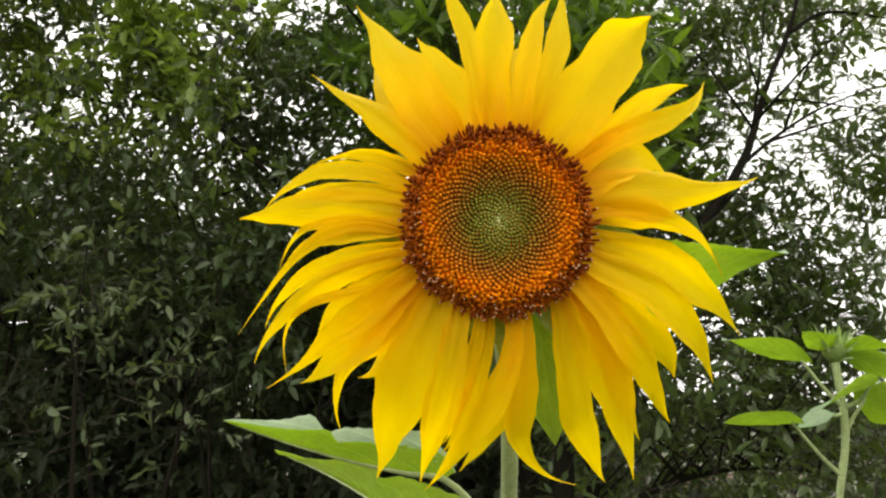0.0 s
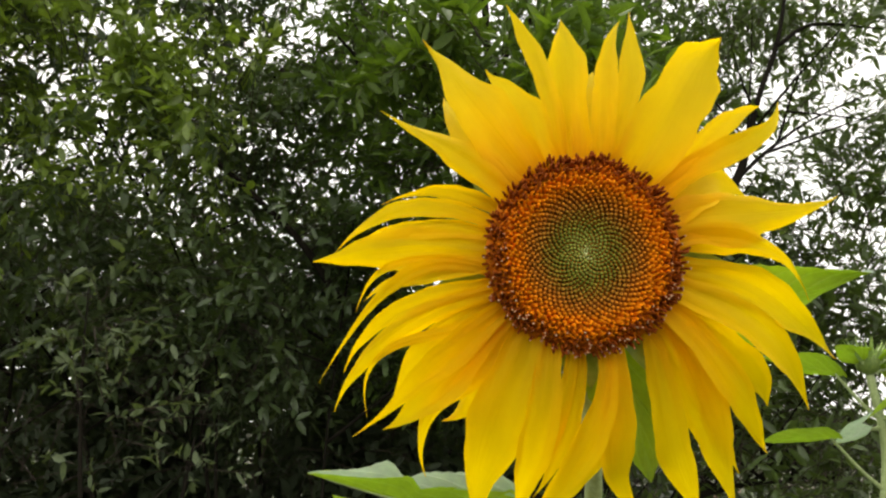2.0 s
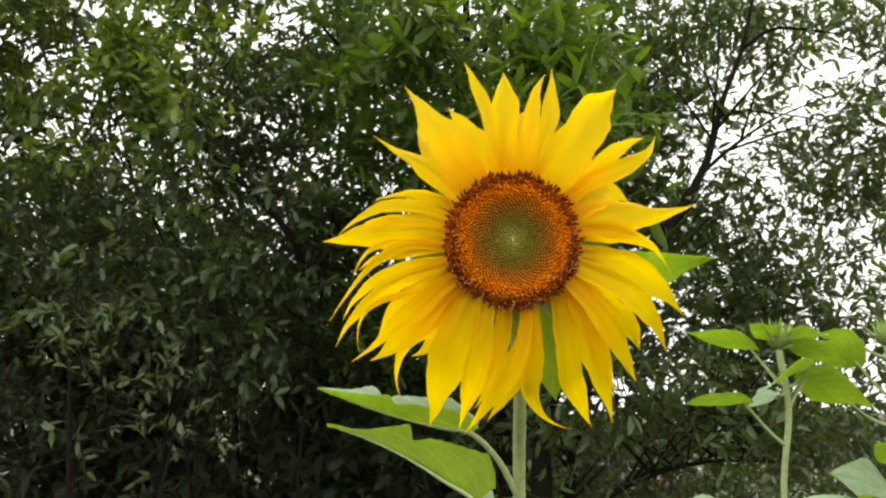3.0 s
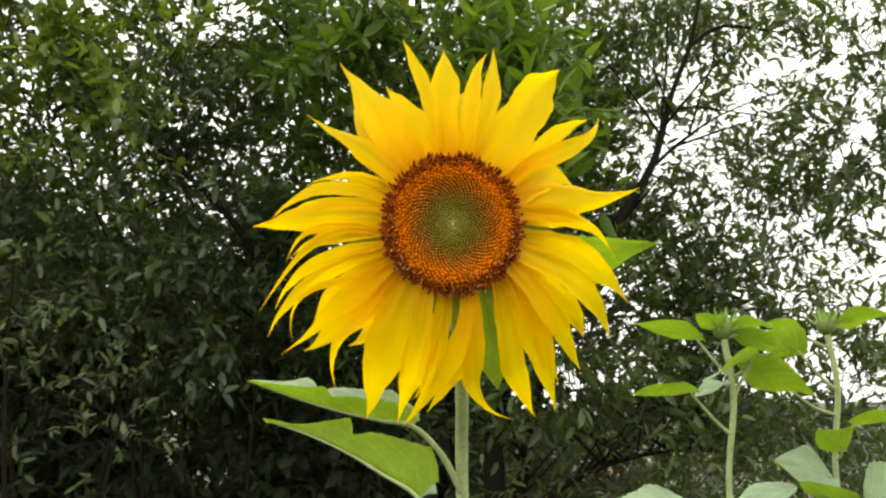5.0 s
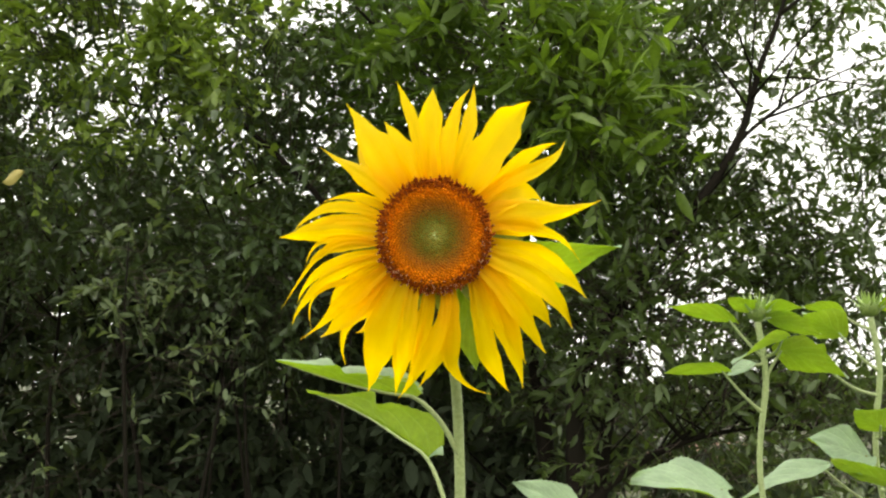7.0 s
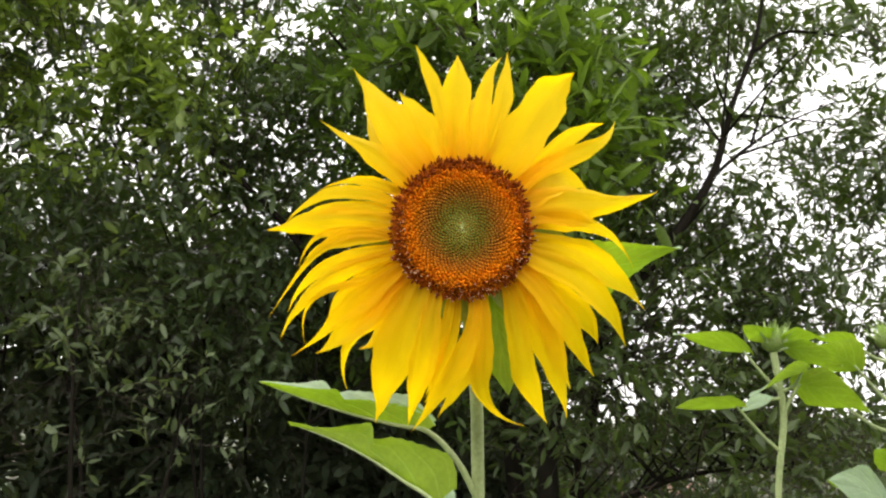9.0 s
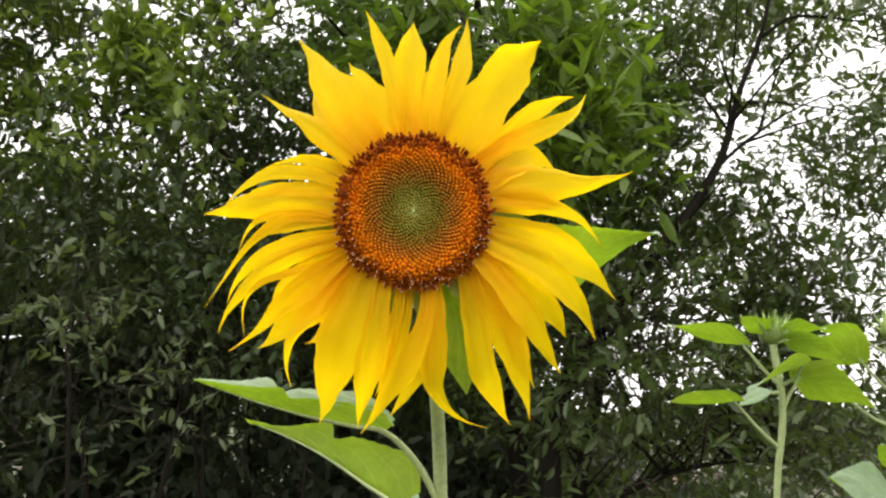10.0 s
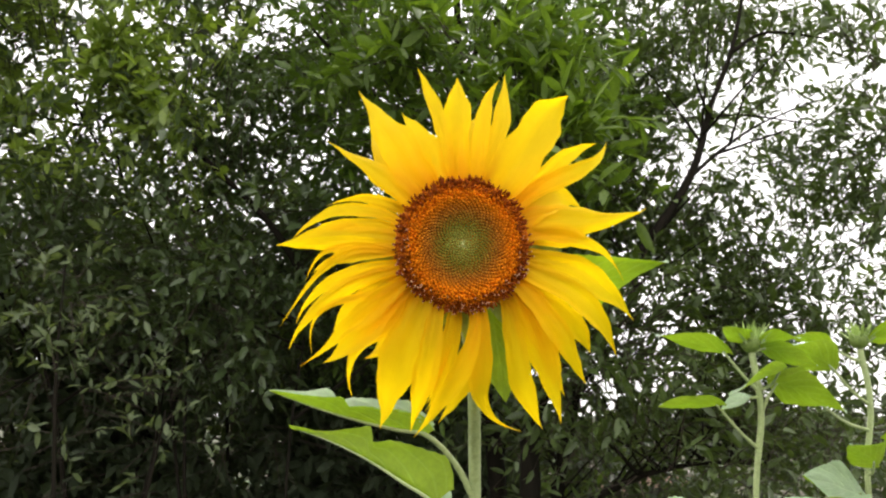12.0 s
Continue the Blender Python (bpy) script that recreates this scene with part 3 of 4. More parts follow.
    def rim_place():
        r = 0.79 + 0.21 * rng.random() ** 0.62
        u = rng.uniform(0, 2 * math.pi)
        c = Vector((math.cos(u), 0, math.sin(u)))
        at = c * (DISC_R * r)
        at.y = -disc_height(r) + 0.0015
        lean = c * (0.10 + 0.55 * (r - 0.80) / 0.2) + Vector((rng.uniform(-0.28, 0.28), 0, rng.uniform(-0.28, 0.28)))
        q = Vector((0, -1, 0)).rotation_difference((Vector((0, -1, 0)) + lean).normalized())
        return c, Matrix.LocRotScale(at, q, Vector((1, rng.uniform(0.55, 0.95), 1)))

    for k in range(290):
        c, m = rim_place()
        ob = mesh_object("open_floret", data, None, disc)
        ob.matrix_basis = m
        if c.z < 0.25 and rng.random() < 0.50 - 0.35 * c.z:
            tip = mesh_object("pollen_tip", tip_data, None, disc)
            tip.matrix_basis = Matrix.Translation(m @ Vector((0, -0.0062, 0)))
    shape = [v.co.copy() for v in data.vertices]
    shape_faces = [tuple(p.vertices) for p in data.polygons]
    verts, faces = [], []
    for k in range(260):
        c, m = rim_place()
        o = len(verts)
        verts += [m @ v for v in shape]
        faces += [tuple(o + i for i in f) for f in shape_faces]
    tagged(array_part("rim_growth", verts, faces, ANTHER, disc), kind="stuff")
    return disc


def build_sunflower():
    plant = tagged(new("sunflower"), "tall sunflower in full bloom, yellow ragged petals, hairy green stem", "sunflower")
    plant.matrix_basis = Matrix.Identity(4)
    line = [(0.018, 0.19, -0.03), (0.030, 0.18, 0.5), (0.024, 0.16, 1.0), (0.0205, 0.132, 1.30), (0.016, 0.085, 1.39), (0.008, 0.048, 1.45), (0, 0.026, 1.485)]
    bm = tube(bmesh.new(), line, [0.012, 0.0090, 0.0062, 0.0052, 0.0050, 0.0064, 0.013], 14, 7, 0.10)
    part("stem", bm, STEM, plant, "upright green hairy stem")
    stem_hairs(plant, line[2:6], 0.0053, 2600, 0.0019)
    head = []
    head.append(build_disc(plant))
    for k, row in enumerate(UPPER + RIGHT + LOWER + LEFT):
        head.append(petal(plant, *row, seed=11 + k))
    # green bracts behind the petals
    for k in range(26):
        u = 2 * math.pi * (k + 0.4 * (k % 2)) / 26 + 0.1
        rng = random.Random(90 + k)
        c = Vector((math.cos(u), 0, math.sin(u)))
        t = Vector((-c.z, 0, c.x))
        long = rng.uniform(0.030, 0.044)

        def where(s, e, c=c, t=t, long=long, back=0.008 + 0.003 * (k % 2), out=rng.uniform(0.0, 0.012)):
            w = 0.0085 * (1 - s ** 1.6) ** 0.8 * (0.8 + 0.4 * s) if s < 1 else 0.0002
            return c * (0.034 + s * long) + t * e * w + Vector((0, back + out * s * s - 0.1 * abs(e) * w, 0))

        head.append(part("bract", blade(bmesh.new(), 8, 4, where), BRACT, plant))
    for ob in head:
        ob.matrix_basis = FACE @ ob.matrix_basis
    # leaves of the stem
    folded_leaf(plant, (0.020, 0.128, 1.308), (-0.021, 0.108, 1.362), (-0.140, 0.032, 1.396), (0.1, -0.35, 0.9), (0.1, 0.75, 0.9), 0.019, 0.031, 0.0025, 1, "green leaf with a pale curled edge", 0.62, 0.45, 0.16, 0.75, -0.025)
    folded_leaf(plant, (0.020, 0.135, 1.200), (-0.012, 0.165, 1.300), (-0.152, 0.240, 1.367), (0.25, 0.15, 1.0), (0.25, 0.9, 0.75), 0.045, 0.032, 0.0024, 2.6, "bright green leaf folded along its rib", 0.50, 0.6, 0.10, 1.25, 0.05)
    sunflower_leaf(plant, (0.014, 0.070, 1.405), (0.045, 0.055, 1.462), (0.165, 0.036, 1.498), (-0.2, 0.75, 0.75), 0.068, 0.15, 0.02, 0.0022, 3)
    sunflower_leaf(plant, (0.010, 0.055, 1.435), (0.022, 0.036, 1.475), (0.035, 0.036, 1.388), (0.3, 0.95, 0.2), 0.056, 0.15, 0.0, 0.0020, 4)
    return plant


build_sunflower()


# ---- young sunflowers beside it, still in bud ----
def young_sunflower(x, y, top, lean, leaves, label, seed):
    rng = random.Random(seed)
    plant = tagged(new("young_sunflower"), label, "sunflower", "young sunflowers in bud")
    plant.matrix_basis = Matrix.Translation((x + lean * top, y, 0))
    line = [(0, 0, -0.03), (-lean * top * 0.2, 0, top * 0.4), (-lean * top * 0.55 - 0.010, 0, top * 0.68), (-lean * top * 0.8 - 0.016, 0.01, top - 0.27), (-lean * top * 0.9 + 0.004, 0, top - 0.12), (-lean * top, 0, top - 0.02)]
    part("stem", tube(bmesh.new(), line, [0.011, 0.0080, 0.0052, 0.0047, 0.0056], 12, 8, 0.2), STEM, plant)
    crown = Vector((-lean * top, 0, top))
    bm = bmesh.new()
    bmesh.ops.create_uvsphere(bm, u_segments=16, v_segments=10, radius=0.017)
    for v in bm.verts:
        v.co = Vector((v.co.x, v.co.y, v.co.z * 0.95)) + crown
        v.co.z -= 0.004
    bud = part("flower_bud", bm, BUD, plant, "closed dark green flower bud")
    for k in range(34):
        u = 2.399963 * k
        ring = k / 34
        c = Vector((math.cos(u), math.sin(u), 0))
        t = Vector((-c.y, c.x, 0))
        long, wide = rng.uniform(0.018, 0.036) * (0.75 + 0.4 * ring), rng.uniform(0.0016, 0.0036)
        rise = 0.55 + 0.9 * (1 - ring) + rng.uniform(-0.2, 0.2)

        def where(s, e, c=c, t=t, long=long, wide=wide, rise=rise, ring=ring):
            w = wide * (1 - s ** 1.4) if s < 1 else 0.0001
            return crown + c * (0.010 + 0.011 * ring + s * long * math.cos(rise)) + Vector((0, 0, 0.012 - 0.014 * ring + s * long * math.sin(rise) + 0.25 * long * s * s * (ring - 0.4))) + t * e * w

        part("bract", blade(bmesh.new(), 6, 2, where), BUD_TIP, bud)
    pts = smooth_line(line, 12)
    for k, row in enumerate(leaves):
        h, width, tilt = row[0], row[7], row[8]
        root = min(pts, key=lambda q: abs(q.z - (top - h * 0.01))).copy()
        base, tip = crown + Vector(row[1:4]) * 0.01, crown + Vector(row[4:7]) * 0.01
        sunflower_leaf(plant, root, base, tip, (0.12 * rng.uniform(-1, 1), tilt, 1), width * 0.01, rng.uniform(0.12, 0.3), rng.uniform(0.03, 0.12), 0.0027, seed + k)
    return plant


# leaves, in cm from the bud: depth of the foot below it, base and tip of the blade (across, away, up), width; then how far it tilts away
BUD_LEAVES_ONE = [
    (1, -1, -1, 0, -6, -3, 2.0, 5, 0.5), (1, 1, -1, 0, 7.5, -2, 0.5, 5, 0.5), (1, 0.5, 1, 0, 6, 5, 1.5, 5, 0.4), (8, -4, 0, -2.0, -16.5, -1, 1.6, 5.2, 0.5),
    (8, 3.2, -4, -5.0, -7.5, -6, -8.6, 6.5, 0.35), (2, 1, -1, -1.0, 9.5, -3, -4.0, 6, 0.6), (9, -1.0, 0, -9.2, -6.0, 1, -11, 4, -0.5), (12, 2.4, -1, -6.5, 13, -4, -11, 8.5, 0.7),
    (18, -5.8, 0, -10.5, -17, -1, -10, 6, 0.45), (34, -8, -2, -30, -24.5, -6, -27.5, 14, -0.5), (35, 1, -4, -33, 4, -14, -33, 10, -0.5), (44, -32, -4, -34, -43, -7, -27.5, 8, -0.9)]
BUD_LEAVES_TWO = [
    (1, 1.5, -1, 0, 11, -3, 2, 8, 0.5), (4, -4, 2, -1, -11, 3, 1, 5, 0.4), (12.5, -5.3, 0, -5.3, -13, -1, -1, 8, 0.8), (16, -10.5, -2, -10.5, -17, -3, -8, 7, 0.6),
    (24, -0.5, -2, -22, -6.5, -4, -18, 7.5, 0.65), (30, -3.5, -2, -27, -15, -4, -23.5, 10.5, -1.2), (33, -2, -5, -31.5, -14, -9, -26, 6.5, 0.5),
    (36, -13, -5, -28, -29, -7, -32.5, 7, -0.25), (20, 2, -1, -18, 13, -3, -17, 8, 0.4), (36, 0, -6, -31, 11, -10, -28, 14, -1.1)]
young_sunflower(0.545, 0.70, 1.500, 0.018, BUD_LEAVES_ONE, "young green sunflower with a closed spiky bud", 21)
young_sunflower(0.790, 0.79, 1.515, 0.022, BUD_LEAVES_TWO, "taller young sunflower, bud closed, broad lower leaves", 47)


# ---- trees and shrubs behind ----
def leaf_template(fold, droop):
    """A pointed leaf one long and one wide: points and faces."""
    v = np.array([(0, 0, 0), (0.30, 0.42, fold), (0.30, -0.42, fold), (0.32, 0, 0.0), (0.68, 0.36, fold * 0.9 - droop * 0.4), (0.68, -0.36, fold * 0.9 - droop * 0.4), (0.68, 0, -droop * 0.4), (1, 0, -droop)], float)
    f = [(0, 3, 1), (0, 2, 3), (3, 6, 4, 1), (3, 2, 5, 6), (6, 7, 4), (6, 5, 7)]
    return v, f


def foliage(rng, twigs, per, length, width, twig_len, hang):
    """Twigs with leaves on both sides. twigs: points and outward ways. Returns leaves and twig meshes as arrays."""
    base, way = twigs
    n = len(base)
    lv, lf = leaf_template(0.16, 0.22)
    long = twig_len * rng.uniform(0.6, 1.3, n)
    way = way / np.linalg.norm(way, axis=1, keepdims=True)
    s = (np.arange(per) + 0.5) / per
    s = np.clip(s[None, :] + rng.uniform(-0.06, 0.06, (n, per)), 0, 1)
    bow = np.array([0, 0, -1.0])[None, None, :] * (s ** 2)[:, :, None] * (hang * long)[:, None, None]
    pos = base[:, None, :] + way[:, None, :] * (s * long[:, None])[:, :, None] + bow
    d = way[:, None, :] * 0.55 + rng.normal(0, 0.62, (n, per, 3)) + np.array([0, 0, -0.28 * hang - 0.1])
    d /= np.linalg.norm(d, axis=2, keepdims=True)
    up = np.array([0, 0, 1.0]) + rng.normal(0, 0.55, (n, per, 3))
    up -= d * (up * d).sum(2, keepdims=True)
    up /= np.linalg.norm(up, axis=2, keepdims=True)
    side = np.cross(up, d)
    L = length * rng.uniform(0.45, 1.45, (n, per)) * rng.uniform(0.8, 1.2, (n, 1))
    W = L * width * rng.uniform(0.8, 1.2, (n, per))
    pts = (pos[:, :, None, :] + d[:, :, None, :] * (lv[None, None, :, 0:1] * L[:, :, None, None]) + side[:, :, None, :] * (lv[None, None, :, 1:2] * W[:, :, None, None])
           + up[:, :, None, :] * (lv[None, None, :, 2:3] * W[:, :, None, None])).reshape(-1, 3)
    m = n * per
    quads = [tuple(i + 8 * k for i in f) for k in range(m) for f in lf]
    # twigs: thin three-sided stalks in three joints
    tv, tf = [], []
    ring = np.array([(math.cos(a), math.sin(a)) for a in (0.3, 2.4, 4.5)])
    a = np.cross(way, np.array([0.31, 0.2, 0.93]))
    a /= np.linalg.norm(a, axis=1, keepdims=True)
    b = np.cross(way, a)
    for k, t in enumerate((-0.35, 0.3, 0.65, 1.0)):
        q = base + way * (t * long)[:, None] + np.array([0, 0, -1.0]) * (max(t, 0) ** 2 * hang * long)[:, None]
        r = 0.0026 * (1.15 - 0.85 * max(t, 0)) * (twig_len / 0.3)
        tv.append(q[:, None, :] + r * (a[:, None, :] * ring[None, :, 0:1] + b[:, None, :] * ring[None, :, 1:2]))
    tv = np.stack(tv, 1).reshape(-1, 3)
    for i in range(n):
        o = 12 * i
        for k in range(3):
            for c in range(3):
                tf.append((o + 3 * k + c, o + 3 * k + (c + 1) % 3, o + 3 * k + 3 + (c + 1) % 3, o + 3 * k + 3 + c))
    return pts, quads, tv, tf


def scatter(rng, count, blobs, clump, seed, gaps=()):
    """Twig feet in a crown made of blobs (centre, half-sizes, weight); clump: how strongly they gather; gaps: thin places (across, up, half-sizes)."""
    share = np.array([b[2] for b in blobs], float)
    share /= share.sum()
    feet, ways = [], []
    while len(feet) < count:
        c, h, _ = blobs[rng.choice(len(blobs), p=share)]
        d = rng.normal(0, 1, 3)
        d /= np.linalg.norm(d)
        q = np.array(c) + d * np.array(h) * rng.uniform(0.15, 1.0) ** 0.5
        if q[2] < 0.05:
            continue
        if any(((q[0] - gx) / rx) ** 2 + ((q[2] - gz) / rz) ** 2 < 1 for gx, gz, rx, rz in gaps) and rng.random() > 0.22:
            continue
        v = noise.noise(Vector(q) * 1.7 + Vector((seed, 0, 0))) + 0.6 * noise.noise(Vector(q) * 4.1 + Vector((0, seed, 0)))
        if v < clump - 0.5 + rng.uniform(-0.15, 0.15):
            continue
        feet.append(q)
        ways.append(d * np.array((1, 1, 0.7)) + np.array((0, 0, 0.35)) + rng.normal(0, 0.35, 3))
    return np.array(feet), np.array(ways)


def crown_part(parent, name, seed, count, blobs, clump, per, length, width, twig_len, hang, mat, gaps=()):
    rng = np.random.default_rng(seed)
    pts, quads, tv, tf = foliage(rng, scatter(rng, count, blobs, clump, seed, gaps), per, length, width, twig_len, hang)
    tagged(array_part(name, pts, quads, mat, parent), kind="stuff")
    tagged(array_part("twig_growth", tv, tf, TWIG, parent), kind="stuff")


def limbs(parent, specs, mat=None):
    for name, pts, radii in specs:
        part(name, tube(bmesh.new(), pts, radii, 9, 6, 0.25), mat or BARK, parent)


def side_limbs(parent, seed, roots, reach, count, radius):
    """Thinner limbs that leave the given stems at random heights."""
    rng = random.Random(seed)
    for _ in range(count):
        pts = rng.choice(roots)
        f = rng.uniform(0.35, 0.95) * (len(pts) - 1)
        i = min(int(f), len(pts) - 2)
        q = Vector(pts[i]).lerp(Vector(pts[i + 1]), f - i)
        a = rng.uniform(0, 6.28)
        way = Vector((math.cos(a), math.sin(a) * 0.7, rng.uniform(0.25, 1.1))).normalized()
        l = reach * rng.uniform(0.5, 1.1)
        bend = Vector((rng.uniform(-1, 1), rng.uniform(-1, 1), rng.uniform(-0.2, 0.7))) * l * 0.25
        part("branch", tube(bmesh.new(), [q, q + way * l * 0.5 + bend * 0.6, q + way * l + bend], [radius, radius * 0.65, radius * 0.2], 6, 5, 0.2), BARK, parent)


def build_left_shrub():
    plant = tagged(new("shrub"), "large leafy shrub with several thin dark stems", "shrub")
    plant.matrix_basis = Matrix.Identity(4)
    rng = random.Random(8)
    roots = []
    for k in range(10):
        x = -3.2 + 0.29 * k + rng.uniform(-0.22, 0.22)
        y = 3.6 + rng.uniform(-0.1, 1.2)
        lean = rng.uniform(-0.8, 0.6)
        top = rng.uniform(2.4, 3.6)
        roots.append([(x, y, -0.05), (x + lean * 0.3 + rng.uniform(-0.05, 0.05), y, top * 0.35), (x + lean * 0.7 + rng.uniform(-0.08, 0.08), y + 0.1, top * 0.7), (x + lean * 1.5, y + rng.uniform(-0.3, 0.3), top)])
        r = rng.uniform(0.009, 0.019)
        limbs(plant, [("stem", roots[-1], [r, r * 0.85, r * 0.6, r * 0.2])])
    side_limbs(plant, 4, roots, 0.9, 40, 0.011)
    limbs(plant, [("branch", [(-0.55, 3.6, 2.1), (-0.78, 3.5, 2.43), (-1.24, 3.4, 2.87), (-1.5, 3.4, 3.2)], [0.022, 0.018, 0.013, 0.006])])
    blobs = [((-2.3, 3.9, 2.9), (1.3, 0.9, 0.9), 2.2), ((-1.1, 3.8, 2.5), (0.8, 0.8, 0.9), 1.7), ((-2.6, 4.1, 2.4), (1.3, 0.9, 0.5), 1.3), ((-1.0, 4.2, 2.1), (0.9, 0.7, 0.5), 0.9),
             ((-3.3, 3.6, 3.5), (0.9, 0.8, 0.8), 1.1), ((-1.7, 4.0, 3.9), (1.3, 0.8, 0.7), 1.7), ((-3.9, 4.2, 2.9), (0.7, 0.9, 1.1), 0.9), ((-0.5, 4.4, 3.0), (0.6, 0.6, 0.8), 0.5), ((-1.15, 3.9, 3.7), (0.45, 0.5, 0.45), 0.7), ((-2.6, 3.9, 2.9), (0.5, 0.6, 0.4), 0.7), ((-1.4, 4.0, 2.9), (0.35, 0.3, 0.22), 0.22)]
    thin_places = [(-1.6, 4.15, 0.36, 0.17), (-2.25, 4.05, 0.22, 0.13), (-1.75, 3.12, 0.30, 0.12), (-0.92, 2.68, 0.17, 0.08), (-1.55, 3.62, 0.22, 0.12), (-2.75, 3.75, 0.3, 0.15), (-2.2, 3.45, 0.2, 0.12),
                   (-1.85, 3.80, 0.24, 0.15), (-1.5, 3.42, 0.2, 0.13), (-2.1, 3.28, 0.24, 0.13), (-2.45, 3.08, 0.22, 0.11), (-2.9, 3.4, 0.24, 0.16), (-2.45, 3.6, 0.22, 0.13), (-1.25, 3.35, 0.16, 0.12)]
    thin_front = [(x * 0.87, 1.38 + (z - 1.38) * 0.87, rx * 0.87, rz * 0.87) for x, z, rx, rz in thin_places]
    crown_part(plant, "crown", 31, 2900, blobs, 0.29, 12, 0.070, 0.42, 0.30, 0.25, FOLIAGE_A, thin_places)
    # top shoots of the same shrub, coloured brighter to look sunlit
    crown_part(plant, "painted_lit_growth", 35, 430, [((-2.6, 3.3, 3.3), (0.6, 0.3, 0.5), 0.8), ((-1.9, 3.3, 3.25), (0.8, 0.3, 0.42), 1.5), ((-1.2, 3.3, 3.0), (0.45, 0.25, 0.35), 0.8), ((-2.3, 3.2, 2.75), (0.4, 0.3, 0.3), 0.4)], 0.40, 13, 0.078, 0.40, 0.26, 0.2, FOLIAGE_PAINTED_LIT, thin_front)
    # low leaves of the same shrub, in the copy coloured dark for shade
    crown_part(plant, "lower_growth", 36, 240, [((-2.2, 4.0, 1.75), (1.3, 0.6, 0.45), 1.4), ((-0.9, 4.2, 1.55), (0.9, 0.5, 0.5), 1.0), ((-2.4, 3.6, 1.0), (1.1, 0.5, 0.5), 0.5)], 0.30, 9, 0.060, 0.42, 0.34, 0.2, FOLIAGE_PAINTED_SHADE)
    # leaf mass added above the view only to block skylight from the leaves below
    crown_part(plant, "unseen_shading_crown", 32, 950, [((-2.4, 3.9, 5.6), (1.7, 1.5, 1.1), 1.0), ((-3.6, 3.6, 4.9), (1.0, 1.2, 0.8), 0.6)], 0.1, 8, 0.13, 0.56, 0.4, 0.2, FOLIAGE_A)
    # one yellowed leaf
    bm = blade(bmesh.new(), 8, 4, lambda s, c: Vector((-2.20 + 0.10 * s, 2.9, 2.340 + 0.060 * s + c * 0.036 * math.sin(math.pi * min(0.97, s + 0.03)))) + Vector((0, 0.01 * c * c, 0)))
    part("yellow_leaf", bm, YELLOW_LEAF, plant, "single yellowed leaf")
    return plant


def build_low_shrub():
    plant = tagged(new("low_shrub"), "low shrub with pale green shoots before darker stems", "shrub")
    plant.matrix_basis = Matrix.Identity(4)
    roots = [[(-1.35, 2.75, -0.05), (-1.40, 2.7, 0.9), (-1.42, 2.62, 1.55), (-1.40, 2.55, 1.98)], [(-1.2, 2.8, -0.05), (-1.1, 2.75, 0.8), (-1.0, 2.7, 1.4)], [(-1.75, 2.8, -0.05), (-1.8, 2.7, 0.6), (-1.75, 2.6, 1.05)]]
    limbs(plant, [("stem", r, [0.011, 0.008, 0.003]) for r in roots])
    blobs = [((-1.38, 2.6, 1.88), (0.17, 0.14, 0.17), 1.2), ((-1.35, 2.62, 1.5), (0.26, 0.2, 0.22), 0.7), ((-1.05, 2.7, 1.35), (0.22, 0.2, 0.3), 0.4), ((-1.65, 2.6, 1.02), (0.28, 0.22, 0.12), 0.35)]
    crown_part(plant, "crown", 33, 46, blobs, 0.2, 10, 0.052, 0.38, 0.18, 0.1, FOLIAGE_PALE)
    return plant


def build_centre_tree():
    plant = tagged(new("tree"), "leafy green tree with a dense bright crown", "tree")
    plant.matrix_basis = Matrix.Identity(4)
    trunk = [(0.62, 4.3, -0.1), (0.59, 4.26, 0.8), (0.52, 4.22, 1.5), (0.44, 4.15, 2.2), (0.34, 4.0, 3.2), (0.3, 3.9, 4.6)]
    limbs(plant, [("trunk", trunk, [0.066, 0.054, 0.048, 0.044, 0.036, 0.015]),
                  ("branch", [(0.45, 4.16, 2.1), (0.42, 3.5, 2.7), (0.45, 2.9, 3.0), (0.55, 2.6, 2.95)], [0.03, 0.024, 0.015, 0.005]),
                  ("branch", [(0.38, 4.06, 2.8), (-0.2, 3.6, 3.2), (-0.5, 3.0, 3.3)], [0.03, 0.02, 0.006])])
    side_limbs(plant, 6, [trunk], 1.2, 14, 0.016)
    blobs = [((0.2, 3.9, 3.3), (1.1, 0.9, 0.9), 2.2), ((0.35, 3.3, 2.9), (0.75, 0.6, 0.55), 1.3), ((0.1, 4.2, 4.4), (1.3, 1.0, 0.8), 1.3), ((0.3, 4.2, 2.2), (1.0, 0.7, 0.7), 1.6)]
    crown_part(plant, "crown", 41, 2000, blobs, 0.30, 12, 0.072, 0.40, 0.32, 0.3, FOLIAGE_B)
    near = [((0.30, 2.75, 3.05), (0.50, 0.25, 0.30), 1.2), ((0.62, 2.65, 2.62), (0.22, 0.2, 0.30), 1.0), ((-0.25, 2.9, 3.25), (0.35, 0.25, 0.22), 0.7)]
    crown_part(plant, "bough_leaves", 43, 175, near, 0.22, 13, 0.105, 0.34, 0.28, 0.35, FOLIAGE_BOUGH)
    return plant


